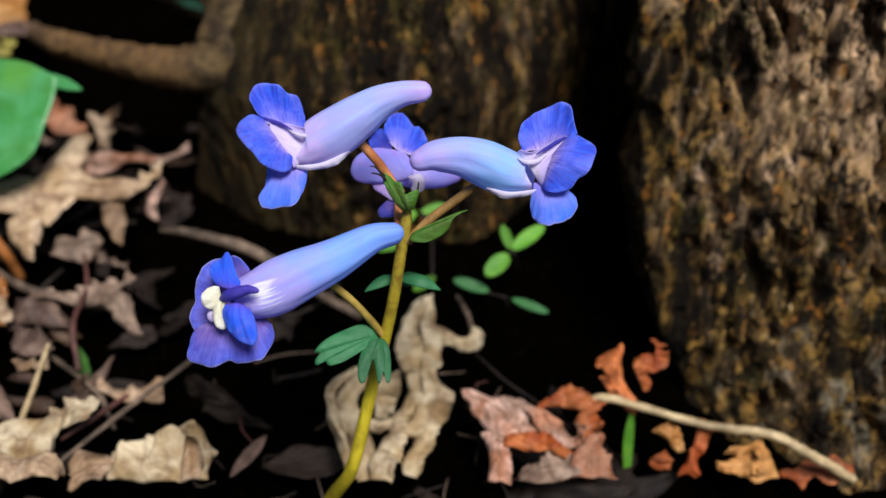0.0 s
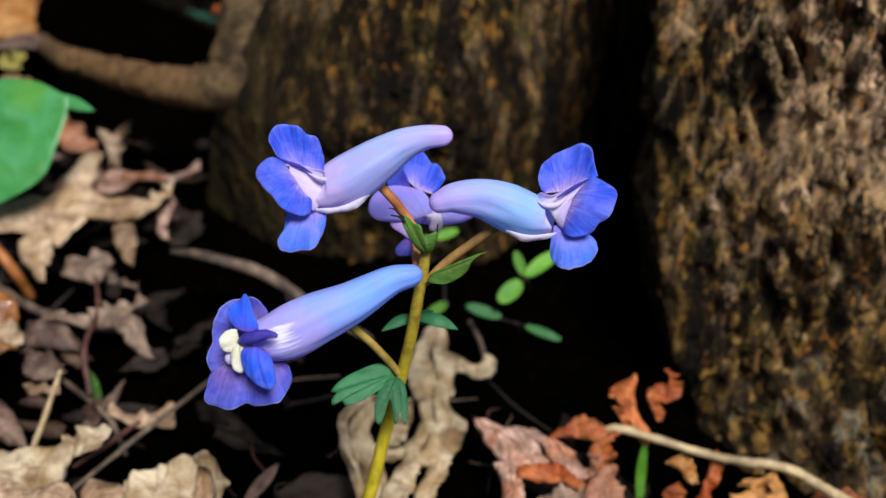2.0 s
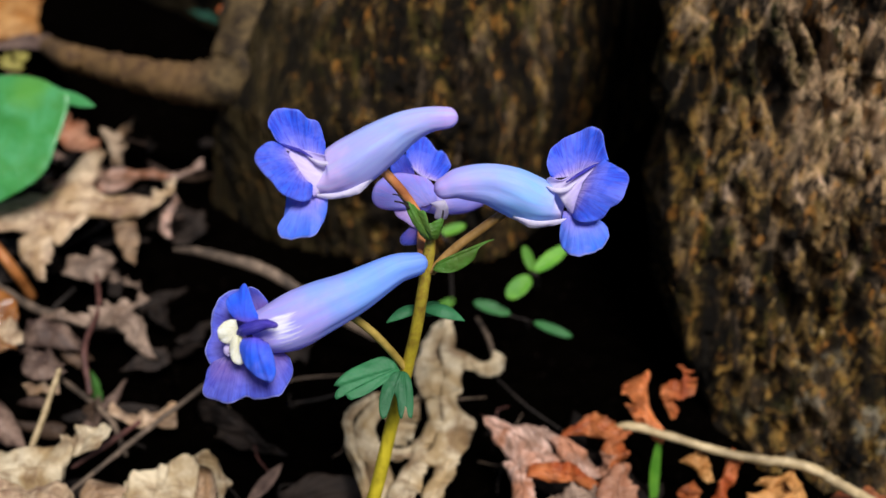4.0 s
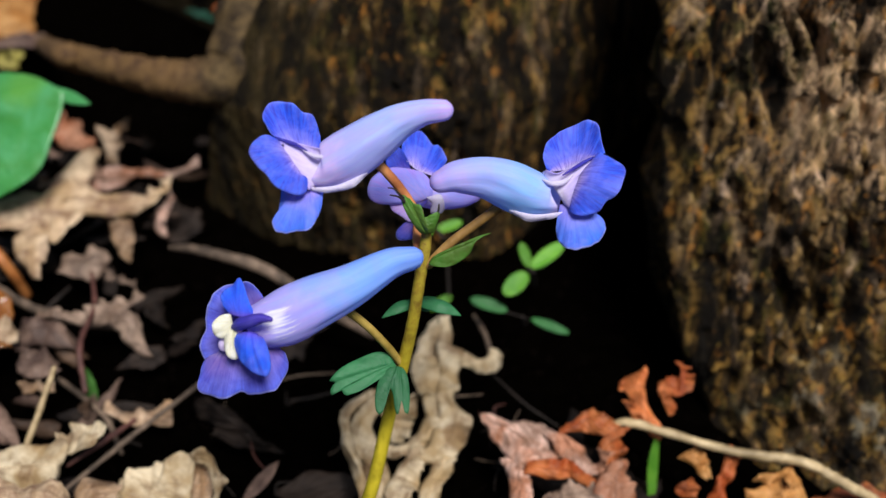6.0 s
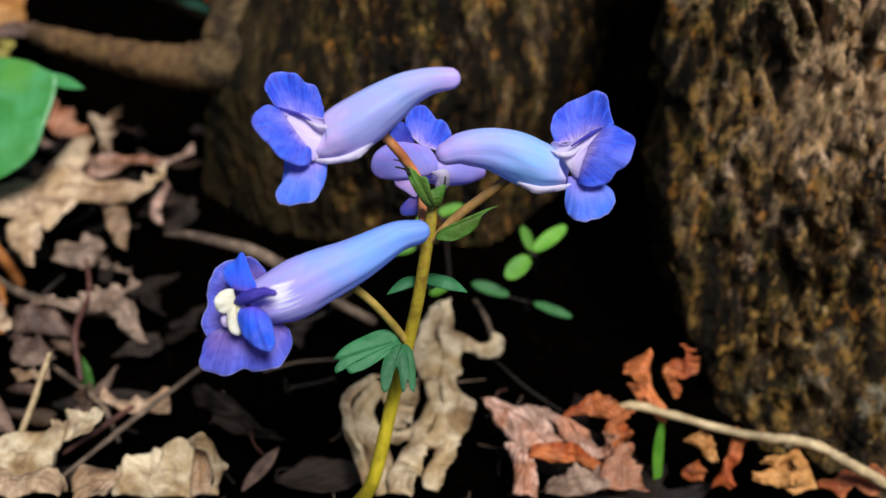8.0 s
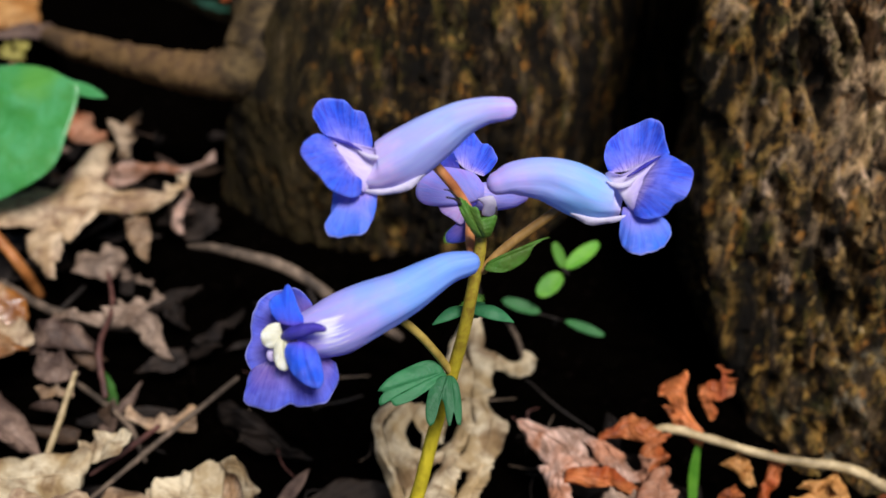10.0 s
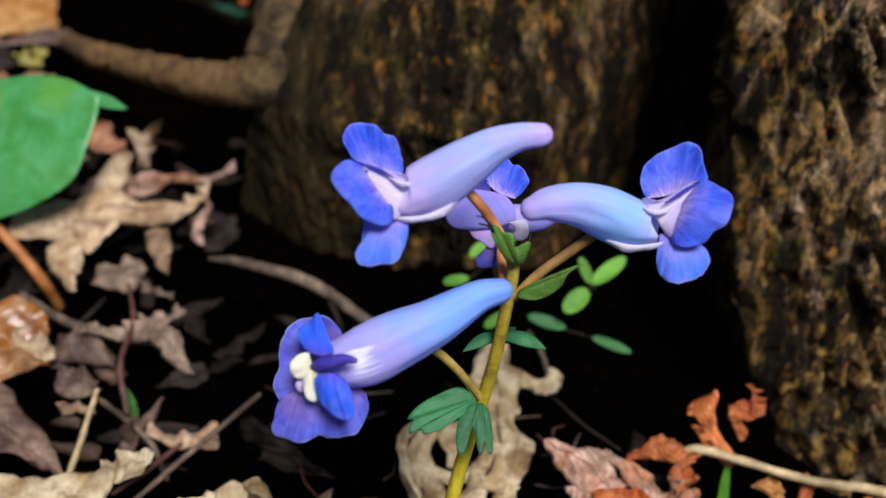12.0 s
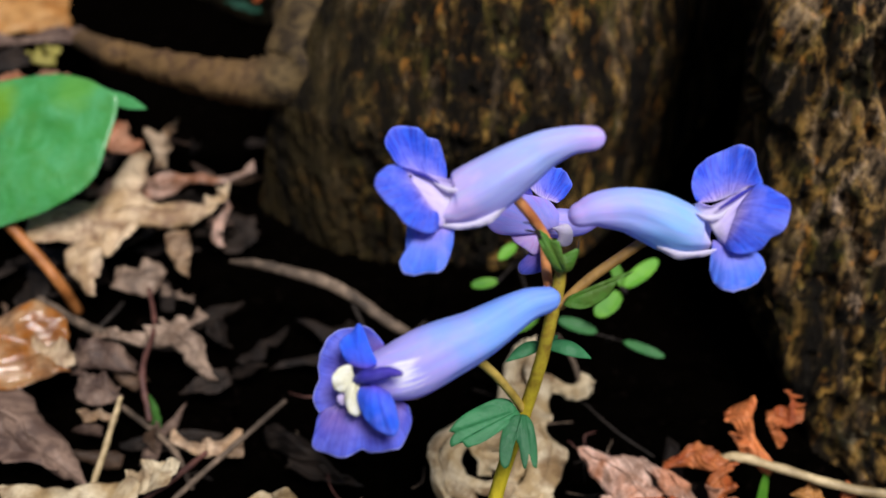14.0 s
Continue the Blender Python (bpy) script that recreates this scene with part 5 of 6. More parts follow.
curl([(-0.01161, 0.12267, 0.02380), (-0.01384, 0.12044, 0.02307), (-0.01467, 0.11768, 0.02145), (-0.01396, 0.11493, 0.01982), (-0.01237, 0.11212, 0.01808), (-0.01125, 0.10920, 0.01618), (-0.01042, 0.10673, 0.01501)],
     [(-0.00936, 0.12457, 0.02304), (-0.01313, 0.12323, 0.02391), (-0.01552, 0.12070, 0.02283), (-0.01624, 0.11789, 0.02126), (-0.01559, 0.11498, 0.01951), (-0.01407, 0.11211, 0.01783), (-0.01284, 0.10924, 0.01613), (-0.01215, 0.10672, 0.01501)], 0.0014, 1.3)
curl([(-0.00823, 0.12385, 0.02185), (-0.00981, 0.12169, 0.02080), (-0.01080, 0.11964, 0.01995), (-0.01033, 0.11735, 0.01866), (-0.00913, 0.11508, 0.01740), (-0.00832, 0.11269, 0.01596), (-0.00804, 0.11037, 0.01463), (-0.00760, 0.10817, 0.01349)],
     [(-0.01159, 0.12431, 0.02264), (-0.01384, 0.12175, 0.02169), (-0.01467, 0.11894, 0.02031), (-0.01393, 0.11604, 0.01876), (-0.01232, 0.11309, 0.01712), (-0.01109, 0.11004, 0.01531), (-0.01024, 0.10744, 0.01425)], 0.001, 1.9)
curl([(-0.00394, 0.12437, 0.02264), (-0.00278, 0.12201, 0.02069), (-0.00385, 0.11965, 0.01877), (-0.00728, 0.11753, 0.01728)],
     [(-0.00096, 0.12459, 0.02296), (0.00019, 0.12164, 0.02068), (-0.00071, 0.11870, 0.01845), (-0.00522, 0.11605, 0.01674)], 0.0011, 2.1)
curl([(-0.00150, 0.12382, 0.02361), (-0.00045, 0.12087, 0.02135), (-0.00160, 0.11785, 0.01899), (-0.00517, 0.11531, 0.01745)],
     [(0.00203, 0.12549, 0.02247), (0.00399, 0.12169, 0.01944), (0.00361, 0.11831, 0.01712), (0.00024, 0.11562, 0.01597)], 0.0014, 2.6)
curl([(-0.01127, 0.12593, 0.01955), (-0.00954, 0.12425, 0.01679), (-0.00876, 0.12227, 0.01354)],
     [(-0.00386, 0.12679, 0.02084), (-0.00498, 0.12429, 0.01679), (-0.00629, 0.12199, 0.01306)], -0.001, 3.1)
curl([(-0.01223, 0.11883, 0.01946), (-0.00838, 0.11781, 0.01775), (-0.00509, 0.11774, 0.01759)],
     [(-0.01177, 0.11713, 0.01860), (-0.00831, 0.11612, 0.01690), (-0.00431, 0.11625, 0.01705)], 0.0008, 3.9)
curl([(-0.00522, 0.11662, 0.01767), (-0.00690, 0.11347, 0.01703), (-0.00834, 0.11028, 0.01631), (-0.00817, 0.10661, 0.01479)],
     [(-0.00177, 0.11636, 0.01721), (-0.00314, 0.11304, 0.01627), (-0.00411, 0.10995, 0.01571), (-0.00436, 0.10665, 0.01479)], 0.0009, 3.2)
curl([(-0.00122, 0.11627, 0.01705), (-0.00217, 0.11353, 0.01578), (-0.00310, 0.11111, 0.01503), (-0.00339, 0.10844, 0.01386)],
     [(0.00205, 0.11649, 0.01736), (0.00169, 0.11375, 0.01609), (0.00045, 0.11132, 0.01533), (-0.00128, 0.10855, 0.01401)], 0.0009, 4.4)
curl([(-0.00337, 0.13915, 0.02569), (-0.00465, 0.13485, 0.02396), (-0.00531, 0.13073, 0.02251), (-0.00461, 0.12738, 0.02230), (-0.00357, 0.12428, 0.02249)],
     [(-0.00078, 0.14011, 0.02722), (-0.00072, 0.13550, 0.02496), (-0.00009, 0.13128, 0.02333), (-0.00044, 0.12762, 0.02263), (-0.00002, 0.12431, 0.02249)], 0.0009, 5.6)
curl([(-0.00097, 0.14000, 0.02705), (-0.00092, 0.13550, 0.02496), (-0.00028, 0.13128, 0.02333), (-0.00063, 0.12762, 0.02263), (-0.00021, 0.12431, 0.02249)],
     [(0.00132, 0.14137, 0.02733), (0.00184, 0.13664, 0.02486), (0.00340, 0.13271, 0.02370), (0.00223, 0.12892, 0.02280), (0.00203, 0.12510, 0.02183)], 0.0009, 6.6)
curl([(0.00125, 0.13581, 0.02400), (0.00462, 0.13481, 0.02232), (0.00719, 0.13472, 0.02215), (0.00876, 0.13577, 0.02383), (0.00995, 0.13552, 0.02341)],
     [(0.00166, 0.13275, 0.02093), (0.00461, 0.13288, 0.02110), (0.00716, 0.13234, 0.02017), (0.00912, 0.13282, 0.02093), (0.01049, 0.13417, 0.02311)], 0.001, 6.1)
shaped("bleached maple leaf curled into loops behind the stem", PALE, 0.0013)
curl([(0.00678, 0.12052, 0.02196), (0.00803, 0.11792, 0.01961), (0.00980, 0.11554, 0.01761), (0.01190, 0.11388, 0.01679), (0.01415, 0.11261, 0.01660)],
     [(0.00737, 0.12129, 0.02128), (0.01102, 0.12029, 0.02075), (0.01500, 0.11968, 0.02084), (0.01677, 0.11839, 0.01986), (0.01854, 0.11629, 0.01757), (0.01757, 0.11513, 0.01684)], 0.0014, 7.3)
curl([(0.01520, 0.11983, 0.02071), (0.01748, 0.11758, 0.01891), (0.01883, 0.11562, 0.01761), (0.02069, 0.11405, 0.01694)],
     [(0.01640, 0.12050, 0.01987), (0.01999, 0.11897, 0.01885), (0.02263, 0.11763, 0.01817), (0.02452, 0.11611, 0.01718), (0.02539, 0.11430, 0.01575), (0.02392, 0.11296, 0.01511)], 0.0008, 8.2)
curl([(0.00981, 0.11525, 0.01715), (0.01042, 0.11211, 0.01584), (0.01049, 0.10819, 0.01327)],
     [(0.01262, 0.11436, 0.01755), (0.01377, 0.11199, 0.01624), (0.01454, 0.10984, 0.01526), (0.01391, 0.10751, 0.01403)], 0.001, 9.5)
shaped("pinkish brown curled leaf", PINKISH)
curl([(0.01211, 0.11214, 0.01778), (0.01583, 0.11162, 0.01688), (0.01954, 0.11184, 0.01718), (0.02202, 0.11121, 0.01612), (0.02397, 0.11086, 0.01552)],
     [(0.01286, 0.11321, 0.01855), (0.01640, 0.11338, 0.01878), (0.01995, 0.11337, 0.01870), (0.02315, 0.11260, 0.01742), (0.02502, 0.11169, 0.01591)], 0.0008, 10.1)
shaped("rust-coloured curled strip of leaf", RUST)
curl([(0.01875, 0.11825, 0.01999), (0.02256, 0.11843, 0.02023), (0.02511, 0.11812, 0.01968), (0.02711, 0.11795, 0.01937)],
     [(0.01905, 0.11939, 0.01993), (0.02197, 0.11999, 0.02086), (0.02406, 0.12106, 0.02258), (0.02691, 0.12027, 0.02125), (0.03020, 0.11968, 0.02024)], 0.0009, 11.2)
curl([(0.02639, 0.11766, 0.02084), (0.02517, 0.11627, 0.01923), (0.02576, 0.11490, 0.01762), (0.02714, 0.11411, 0.01694)],
     [(0.03001, 0.11873, 0.02061), (0.02914, 0.11771, 0.01961), (0.02989, 0.11671, 0.01860), (0.02875, 0.11561, 0.01745)], 0.0008, 12.4)
shaped("rust-coloured lobed oak leaf", RUST)
curl([(0.02713, 0.11467, 0.01786), (0.02566, 0.11275, 0.01730), (0.02404, 0.11057, 0.01631), (0.02367, 0.10773, 0.01425)],
     [(0.02885, 0.11533, 0.01699), (0.02941, 0.11295, 0.01566), (0.03058, 0.11079, 0.01467), (0.03085, 0.10850, 0.01349)], 0.0012, 13.1)
curl([(0.02515, 0.11559, 0.01939), (0.02552, 0.11437, 0.01740), (0.02482, 0.11315, 0.01541)],
     [(0.02731, 0.11468, 0.01979), (0.02714, 0.11352, 0.01789), (0.02697, 0.11235, 0.01599)], 0.0006, 13.9)
shaped("pinkish rust leaf folded under the stalk", RUSTPINK)
curl([(0.02852, 0.12475, 0.02280), (0.03048, 0.12433, 0.02305), (0.03188, 0.12256, 0.02109), (0.03317, 0.12093, 0.01937), (0.03538, 0.11942, 0.01783)],
     [(0.02926, 0.12627, 0.02335), (0.03232, 0.12676, 0.02525), (0.03415, 0.12674, 0.02635), (0.03376, 0.12467, 0.02412), (0.03494, 0.12257, 0.02183), (0.03685, 0.12010, 0.01893)], 0.0008, 14.6)
curl([(0.03152, 0.12149, 0.01935), (0.03114, 0.12236, 0.02077), (0.02946, 0.12331, 0.02235)],
     [(0.03319, 0.12136, 0.01911), (0.03244, 0.12266, 0.02124), (0.03076, 0.12351, 0.02267)], 0.0003, 15.2)
shaped("rust-coloured lobed oak leaf standing up", RUST)
curl([(0.03524, 0.12510, 0.02328), (0.03637, 0.12404, 0.02153), (0.03703, 0.12302, 0.01986)],
     [(0.03766, 0.12561, 0.02408), (0.03786, 0.12435, 0.02201), (0.03834, 0.12308, 0.01994)], 0.0005, 16.3)
curl([(0.03561, 0.12501, 0.02312), (0.03860, 0.12479, 0.02272), (0.04103, 0.12515, 0.02328)],
     [(0.03640, 0.12648, 0.02359), (0.03921, 0.12704, 0.02447), (0.04240, 0.12712, 0.02455)], 0.0006, 17.7)
curl([(0.03940, 0.12699, 0.02439), (0.03996, 0.12783, 0.02575), (0.03892, 0.12851, 0.02687)],
     [(0.04192, 0.12770, 0.02359), (0.04134, 0.12868, 0.02520), (0.04030, 0.12937, 0.02633)], 0.0003, 18.2)
shaped("rust-coloured lobed oak leaf standing up", RUST)
curl([(0.03724, 0.11578, 0.01761), (0.03904, 0.11523, 0.01668), (0.04014, 0.11434, 0.01522), (0.04176, 0.11379, 0.01430)],
     [(0.03885, 0.11654, 0.01884), (0.04138, 0.11638, 0.01853), (0.04229, 0.11507, 0.01638), (0.04303, 0.11394, 0.01453)], 0.0007, 19.4)
shaped("orange-tan leaf hanging under the stalk", ORANGETAN)
curl([(0.03833, 0.11399, 0.01468), (0.03771, 0.11295, 0.01299), (0.03871, 0.11230, 0.01191)],
     [(0.03923, 0.11438, 0.01530), (0.04050, 0.11354, 0.01391), (0.04015, 0.11250, 0.01222)], 0.0005, 20.6)
shaped("rust-coloured scrap of leaf", RUST)
curl([(0.04692, 0.11736, 0.01814), (0.04536, 0.11528, 0.01668), (0.04328, 0.11294, 0.01480), (0.04159, 0.11001, 0.01197)],
     [(0.04911, 0.11671, 0.01705), (0.04735, 0.11464, 0.01561), (0.04535, 0.11267, 0.01434), (0.04461, 0.11004, 0.01197)], 0.0009, 21.5)
shaped("rust-coloured lobed leaf under the stalk", RUST)
curl([(0.05609, 0.11436, 0.01694), (0.05331, 0.11377, 0.01603), (0.05027, 0.11356, 0.01572)],
     [(0.05520, 0.11304, 0.01480), (0.05243, 0.11278, 0.01442), (0.04991, 0.11318, 0.01511)], 0.0005, 22.4)
curl([(0.05546, 0.11315, 0.01593), (0.05171, 0.11246, 0.01487), (0.04796, 0.11224, 0.01456)],
     [(0.05475, 0.11075, 0.01394), (0.05156, 0.11016, 0.01303), (0.04854, 0.11083, 0.01417)], 0.0007, 23.3)
curl([(0.05617, 0.11381, 0.01700), (0.05725, 0.11228, 0.01449), (0.05798, 0.11074, 0.01197)],
     [(0.05402, 0.11250, 0.01681), (0.05368, 0.11120, 0.01470), (0.05422, 0.10977, 0.01235)], 0.0006, 24.1)
shaped("orange-tan oak leaf with pointed lobes", ORANGETAN)
curl([(0.01538, 0.10677, 0.01471), (0.01988, 0.10681, 0.01471), (0.02455, 0.10735, 0.01553)],
     [(0.01603, 0.10950, 0.01341), (0.01796, 0.11053, 0.01507), (0.02061, 0.11111, 0.01597), (0.02432, 0.11105, 0.01582)], 0.0006, 25.5)
shaped("thin grey leaf with a bright edge", GREYISH)
curl([(-0.07541, 0.10515, 0.01909), (-0.06440, 0.10534, 0.01924), (-0.05830, 0.10583, 0.01996)],
     [(-0.07710, 0.11081, 0.02261), (-0.06759, 0.11126, 0.02320), (-0.06395, 0.11111, 0.02290), (-0.05824, 0.11188, 0.02408), (-0.05650, 0.11099, 0.02261), (-0.05856, 0.10880, 0.01907)], 0.0014, 26.6)
curl([(-0.05875, 0.10878, 0.02286), (-0.05551, 0.10898, 0.02315), (-0.05295, 0.10945, 0.02387)],
     [(-0.05954, 0.11253, 0.02324), (-0.05588, 0.11329, 0.02443), (-0.05222, 0.11359, 0.02488)], -0.0006, 27.4)
shaped("broad bleached cream leaf with a long tip", PALE)
curl([(-0.06829, 0.09886, 0.02212), (-0.06106, 0.09922, 0.02260), (-0.05366, 0.09928, 0.02260)],
     [(-0.06990, 0.10234, 0.02208), (-0.06250, 0.10309, 0.02320), (-0.05757, 0.10322, 0.02334), (-0.05394, 0.10265, 0.02236), (-0.05443, 0.10178, 0.02096)], 0.001, 28.7)
shaped("bleached leaf with an orange-brown patch", CREAMY)
curl([(-0.04894, 0.10357, 0.01805), (-0.04372, 0.10379, 0.01738), (-0.03795, 0.10419, 0.01700)],
     [(-0.04972, 0.10824, 0.01994), (-0.04740, 0.10857, 0.02093), (-0.04372, 0.10878, 0.02170), (-0.03954, 0.10913, 0.02268), (-0.03776, 0.10869, 0.02242)], 0.0016, 29.3)
curl([(-0.03748, 0.10787, 0.02299), (-0.03629, 0.10779, 0.02285), (-0.03510, 0.10692, 0.02140), (-0.03458, 0.10595, 0.01981), (-0.03499, 0.10439, 0.01729)],
     [(-0.03813, 0.10894, 0.02379), (-0.03661, 0.10945, 0.02459), (-0.03499, 0.10888, 0.02365), (-0.03362, 0.10778, 0.02184), (-0.03276, 0.10726, 0.02097), (-0.03377, 0.10614, 0.01915), (-0.03427, 0.10467, 0.01676)], 0.0008, 30.8)
shaped("bleached crumpled leaf with a brown hollow", PALE)
curl([(-0.03890, 0.10968, 0.02214), (-0.03871, 0.10771, 0.01892), (-0.03835, 0.10578, 0.01577)],
     [(-0.03694, 0.11035, 0.02128), (-0.03554, 0.10900, 0.01907), (-0.03552, 0.10651, 0.01501)], -0.001, 31.6)
shaped("brown hollow of a curled pale leaf", TAN)
curl([(-0.05769, 0.12579, 0.01807), (-0.05385, 0.12432, 0.01562), (-0.04983, 0.12406, 0.01513), (-0.04657, 0.12409, 0.01513)],
     [(-0.05729, 0.12803, 0.01789), (-0.05360, 0.12705, 0.01624), (-0.04991, 0.12739, 0.01674), (-0.04642, 0.12752, 0.01690)], 0.0008, 32.2)
shaped("pale brown leaf on dark soil", TAN)
curl([(-0.09019, 0.16038, 0.03284), (-0.08317, 0.16148, 0.03198), (-0.07714, 0.16309, 0.03197), (-0.07214, 0.16522, 0.03283), (-0.06593, 0.16656, 0.03237), (-0.06132, 0.16835, 0.03268), (-0.05779, 0.17140, 0.03506)],
     [(-0.09226, 0.16604, 0.03445), (-0.08598, 0.16814, 0.03614), (-0.08188, 0.16952, 0.03670), (-0.07661, 0.17098, 0.03737), (-0.07128, 0.17120, 0.03600), (-0.06589, 0.17159, 0.03492), (-0.06160, 0.17202, 0.03393), (-0.05878, 0.17389, 0.03530)], 0.0016, 1.1)
curl([(-0.08341, 0.15975, 0.03172), (-0.08239, 0.15674, 0.02998), (-0.07987, 0.15388, 0.02848), (-0.07781, 0.15127, 0.02738)],
     [(-0.07950, 0.16214, 0.03365), (-0.07674, 0.15906, 0.03241), (-0.07671, 0.15554, 0.03049), (-0.07633, 0.15139, 0.02756)], 0.0012, 2.2)
curl([(-0.07948, 0.16001, 0.03209), (-0.07597, 0.15901, 0.03041), (-0.07249, 0.16076, 0.03321)],
     [(-0.07863, 0.16400, 0.03285), (-0.07508, 0.16438, 0.03342), (-0.07152, 0.16488, 0.03417)], 0.0008, 3.3)
curl([(-0.07858, 0.17182, 0.03603), (-0.07868, 0.17745, 0.03756), (-0.07823, 0.18255, 0.03822), (-0.07744, 0.18695, 0.03773)],
     [(-0.07281, 0.17240, 0.03498), (-0.07322, 0.17748, 0.03626), (-0.07407, 0.18214, 0.03685), (-0.07550, 0.18697, 0.03773)], 0.001, 4.7)
curl([(-0.06030, 0.17031, 0.03330), (-0.05734, 0.17117, 0.03467), (-0.05530, 0.17310, 0.03778)],
     [(-0.06166, 0.17314, 0.03412), (-0.05913, 0.17413, 0.03569), (-0.05660, 0.17536, 0.03766)], 0.0005, 5.4)
shaped("pale tan maple leaf with long pointed lobes", CREAMY)
curl([(-0.06752, 0.16600, 0.03021), (-0.06635, 0.16344, 0.02794), (-0.06451, 0.16114, 0.02607), (-0.06292, 0.15949, 0.02527)],
     [(-0.06302, 0.16762, 0.03088), (-0.06220, 0.16493, 0.02903), (-0.06251, 0.16203, 0.02685), (-0.06248, 0.15938, 0.02508)], 0.0009, 6.2)
shaped("tan leaf lobe hanging down", TAN)
curl([(-0.07469, 0.17468, 0.03299), (-0.06931, 0.17731, 0.03242), (-0.06545, 0.18081, 0.03329), (-0.06024, 0.18347, 0.03278), (-0.05416, 0.18711, 0.03384)],
     [(-0.07409, 0.17818, 0.03486), (-0.06938, 0.18185, 0.03648), (-0.06597, 0.18328, 0.03446), (-0.06064, 0.18516, 0.03315), (-0.05407, 0.18873, 0.03456)], 0.001, 7.1)
curl([(-0.08518, 0.17596, 0.03332), (-0.08049, 0.17649, 0.03412), (-0.07580, 0.17629, 0.03372)],
     [(-0.08491, 0.17886, 0.03420), (-0.08076, 0.17939, 0.03501), (-0.07590, 0.17918, 0.03461)], 0.0006, 7.8)
shaped("pinkish tan maple leaf under a paler one", PINKISH)
curl([(-0.08623, 0.19169, 0.03793), (-0.08399, 0.19028, 0.03560), (-0.08002, 0.19006, 0.03518)],
     [(-0.08648, 0.19866, 0.04165), (-0.08368, 0.19697, 0.03885), (-0.08038, 0.19528, 0.03605), (-0.08011, 0.19369, 0.03346)], 0.0012, 8.5)
shaped("orange-brown leaf with a curled edge", RUSTPINK)
curl([(-0.07783, 0.19411, 0.03985), (-0.07569, 0.19139, 0.03539), (-0.07518, 0.18983, 0.03284)],
     [(-0.07546, 0.19374, 0.03921), (-0.07271, 0.19233, 0.03688), (-0.07356, 0.18985, 0.03284)], 0.0006, 9.6)
curl([(-0.07520, 0.19283, 0.03773), (-0.07419, 0.19141, 0.03539), (-0.07468, 0.19036, 0.03369)],
     [(-0.07104, 0.19774, 0.03993), (-0.07229, 0.19601, 0.03713), (-0.07379, 0.19388, 0.03368)], 0.0005, 10.3)
shaped("small tan leaf with three points", TAN)
curl([(-0.05743, 0.17544, 0.03398), (-0.05823, 0.17348, 0.03080), (-0.06009, 0.17188, 0.02821), (-0.05914, 0.17024, 0.02553)],
     [(-0.05638, 0.17472, 0.03279), (-0.05671, 0.17313, 0.03020), (-0.05786, 0.17129, 0.02722), (-0.05809, 0.17019, 0.02543)], 0.0004, 11.9)
shaped("thin brown leaf lobe hanging down", PINKISH)
curl([(-0.07593, 0.15784, 0.02468), (-0.07184, 0.15701, 0.02326), (-0.06852, 0.15715, 0.02345), (-0.06665, 0.15827, 0.02524)],
     [(-0.07653, 0.16250, 0.02463), (-0.07236, 0.16348, 0.02617), (-0.06885, 0.16351, 0.02617), (-0.06749, 0.16246, 0.02444)], 0.0009, 12.4)
curl([(-0.06769, 0.15794, 0.02281), (-0.06435, 0.15762, 0.02224), (-0.06079, 0.15695, 0.02110)],
     [(-0.06785, 0.15959, 0.02359), (-0.06449, 0.15904, 0.02264), (-0.06113, 0.15813, 0.02112)], 0.0003, 12.9)
shaped("pale grey-pink leaf round a thin twig", GREYISH)
curl([(-0.06499, 0.14196, 0.02349), (-0.05997, 0.14148, 0.02312), (-0.05721, 0.13970, 0.02065), (-0.05477, 0.13867, 0.01941), (-0.05183, 0.13796, 0.01870)],
     [(-0.06581, 0.14411, 0.02510), (-0.06058, 0.14450, 0.02662), (-0.05690, 0.14300, 0.02507), (-0.05487, 0.14057, 0.02205), (-0.05203, 0.13833, 0.01931)], 0.0012, 13.3)
curl([(-0.06189, 0.14409, 0.02501), (-0.05870, 0.14450, 0.02563), (-0.05489, 0.14556, 0.02730)],
     [(-0.06327, 0.14659, 0.02528), (-0.05952, 0.14706, 0.02599), (-0.05577, 0.14775, 0.02706)], 0.0005, 14.8)
curl([(-0.07422, 0.14242, 0.02437), (-0.06971, 0.14246, 0.02437), (-0.06437, 0.14207, 0.02367)],
     [(-0.07447, 0.14388, 0.02484), (-0.06993, 0.14402, 0.02501), (-0.06478, 0.14396, 0.02484)], 0.0005, 15.1)
shaped("pale grey-brown forked leaf drooping at its end", GREYISH)
curl([(-0.07755, 0.13854, 0.02191), (-0.07329, 0.13831, 0.02148), (-0.06924, 0.13818, 0.02122), (-0.06580, 0.13800, 0.02088)],
     [(-0.07790, 0.14110, 0.02227), (-0.07524, 0.14235, 0.02428), (-0.07155, 0.14233, 0.02419), (-0.06682, 0.14023, 0.02070)], 0.0009, 16.7)
shaped("grey leaf lying under a forked leaf", MAUVE)
curl([(-0.08387, 0.13525, 0.02238), (-0.07790, 0.13556, 0.02280), (-0.07512, 0.13605, 0.02356)],
     [(-0.08495, 0.14009, 0.02647), (-0.07891, 0.14025, 0.02664), (-0.07567, 0.13880, 0.02424)], 0.0009, 17.2)
shaped("cream leaf edge in the litter", CREAMY)
curl([(-0.07369, 0.13096, 0.02098), (-0.06959, 0.13074, 0.02056), (-0.06627, 0.13128, 0.02139)],
     [(-0.07452, 0.13496, 0.02178), (-0.07174, 0.13556, 0.02272), (-0.06815, 0.13434, 0.02068)], 0.0007, 18.6)
shaped("dim bluish grey leaf in the litter", MAUVE)
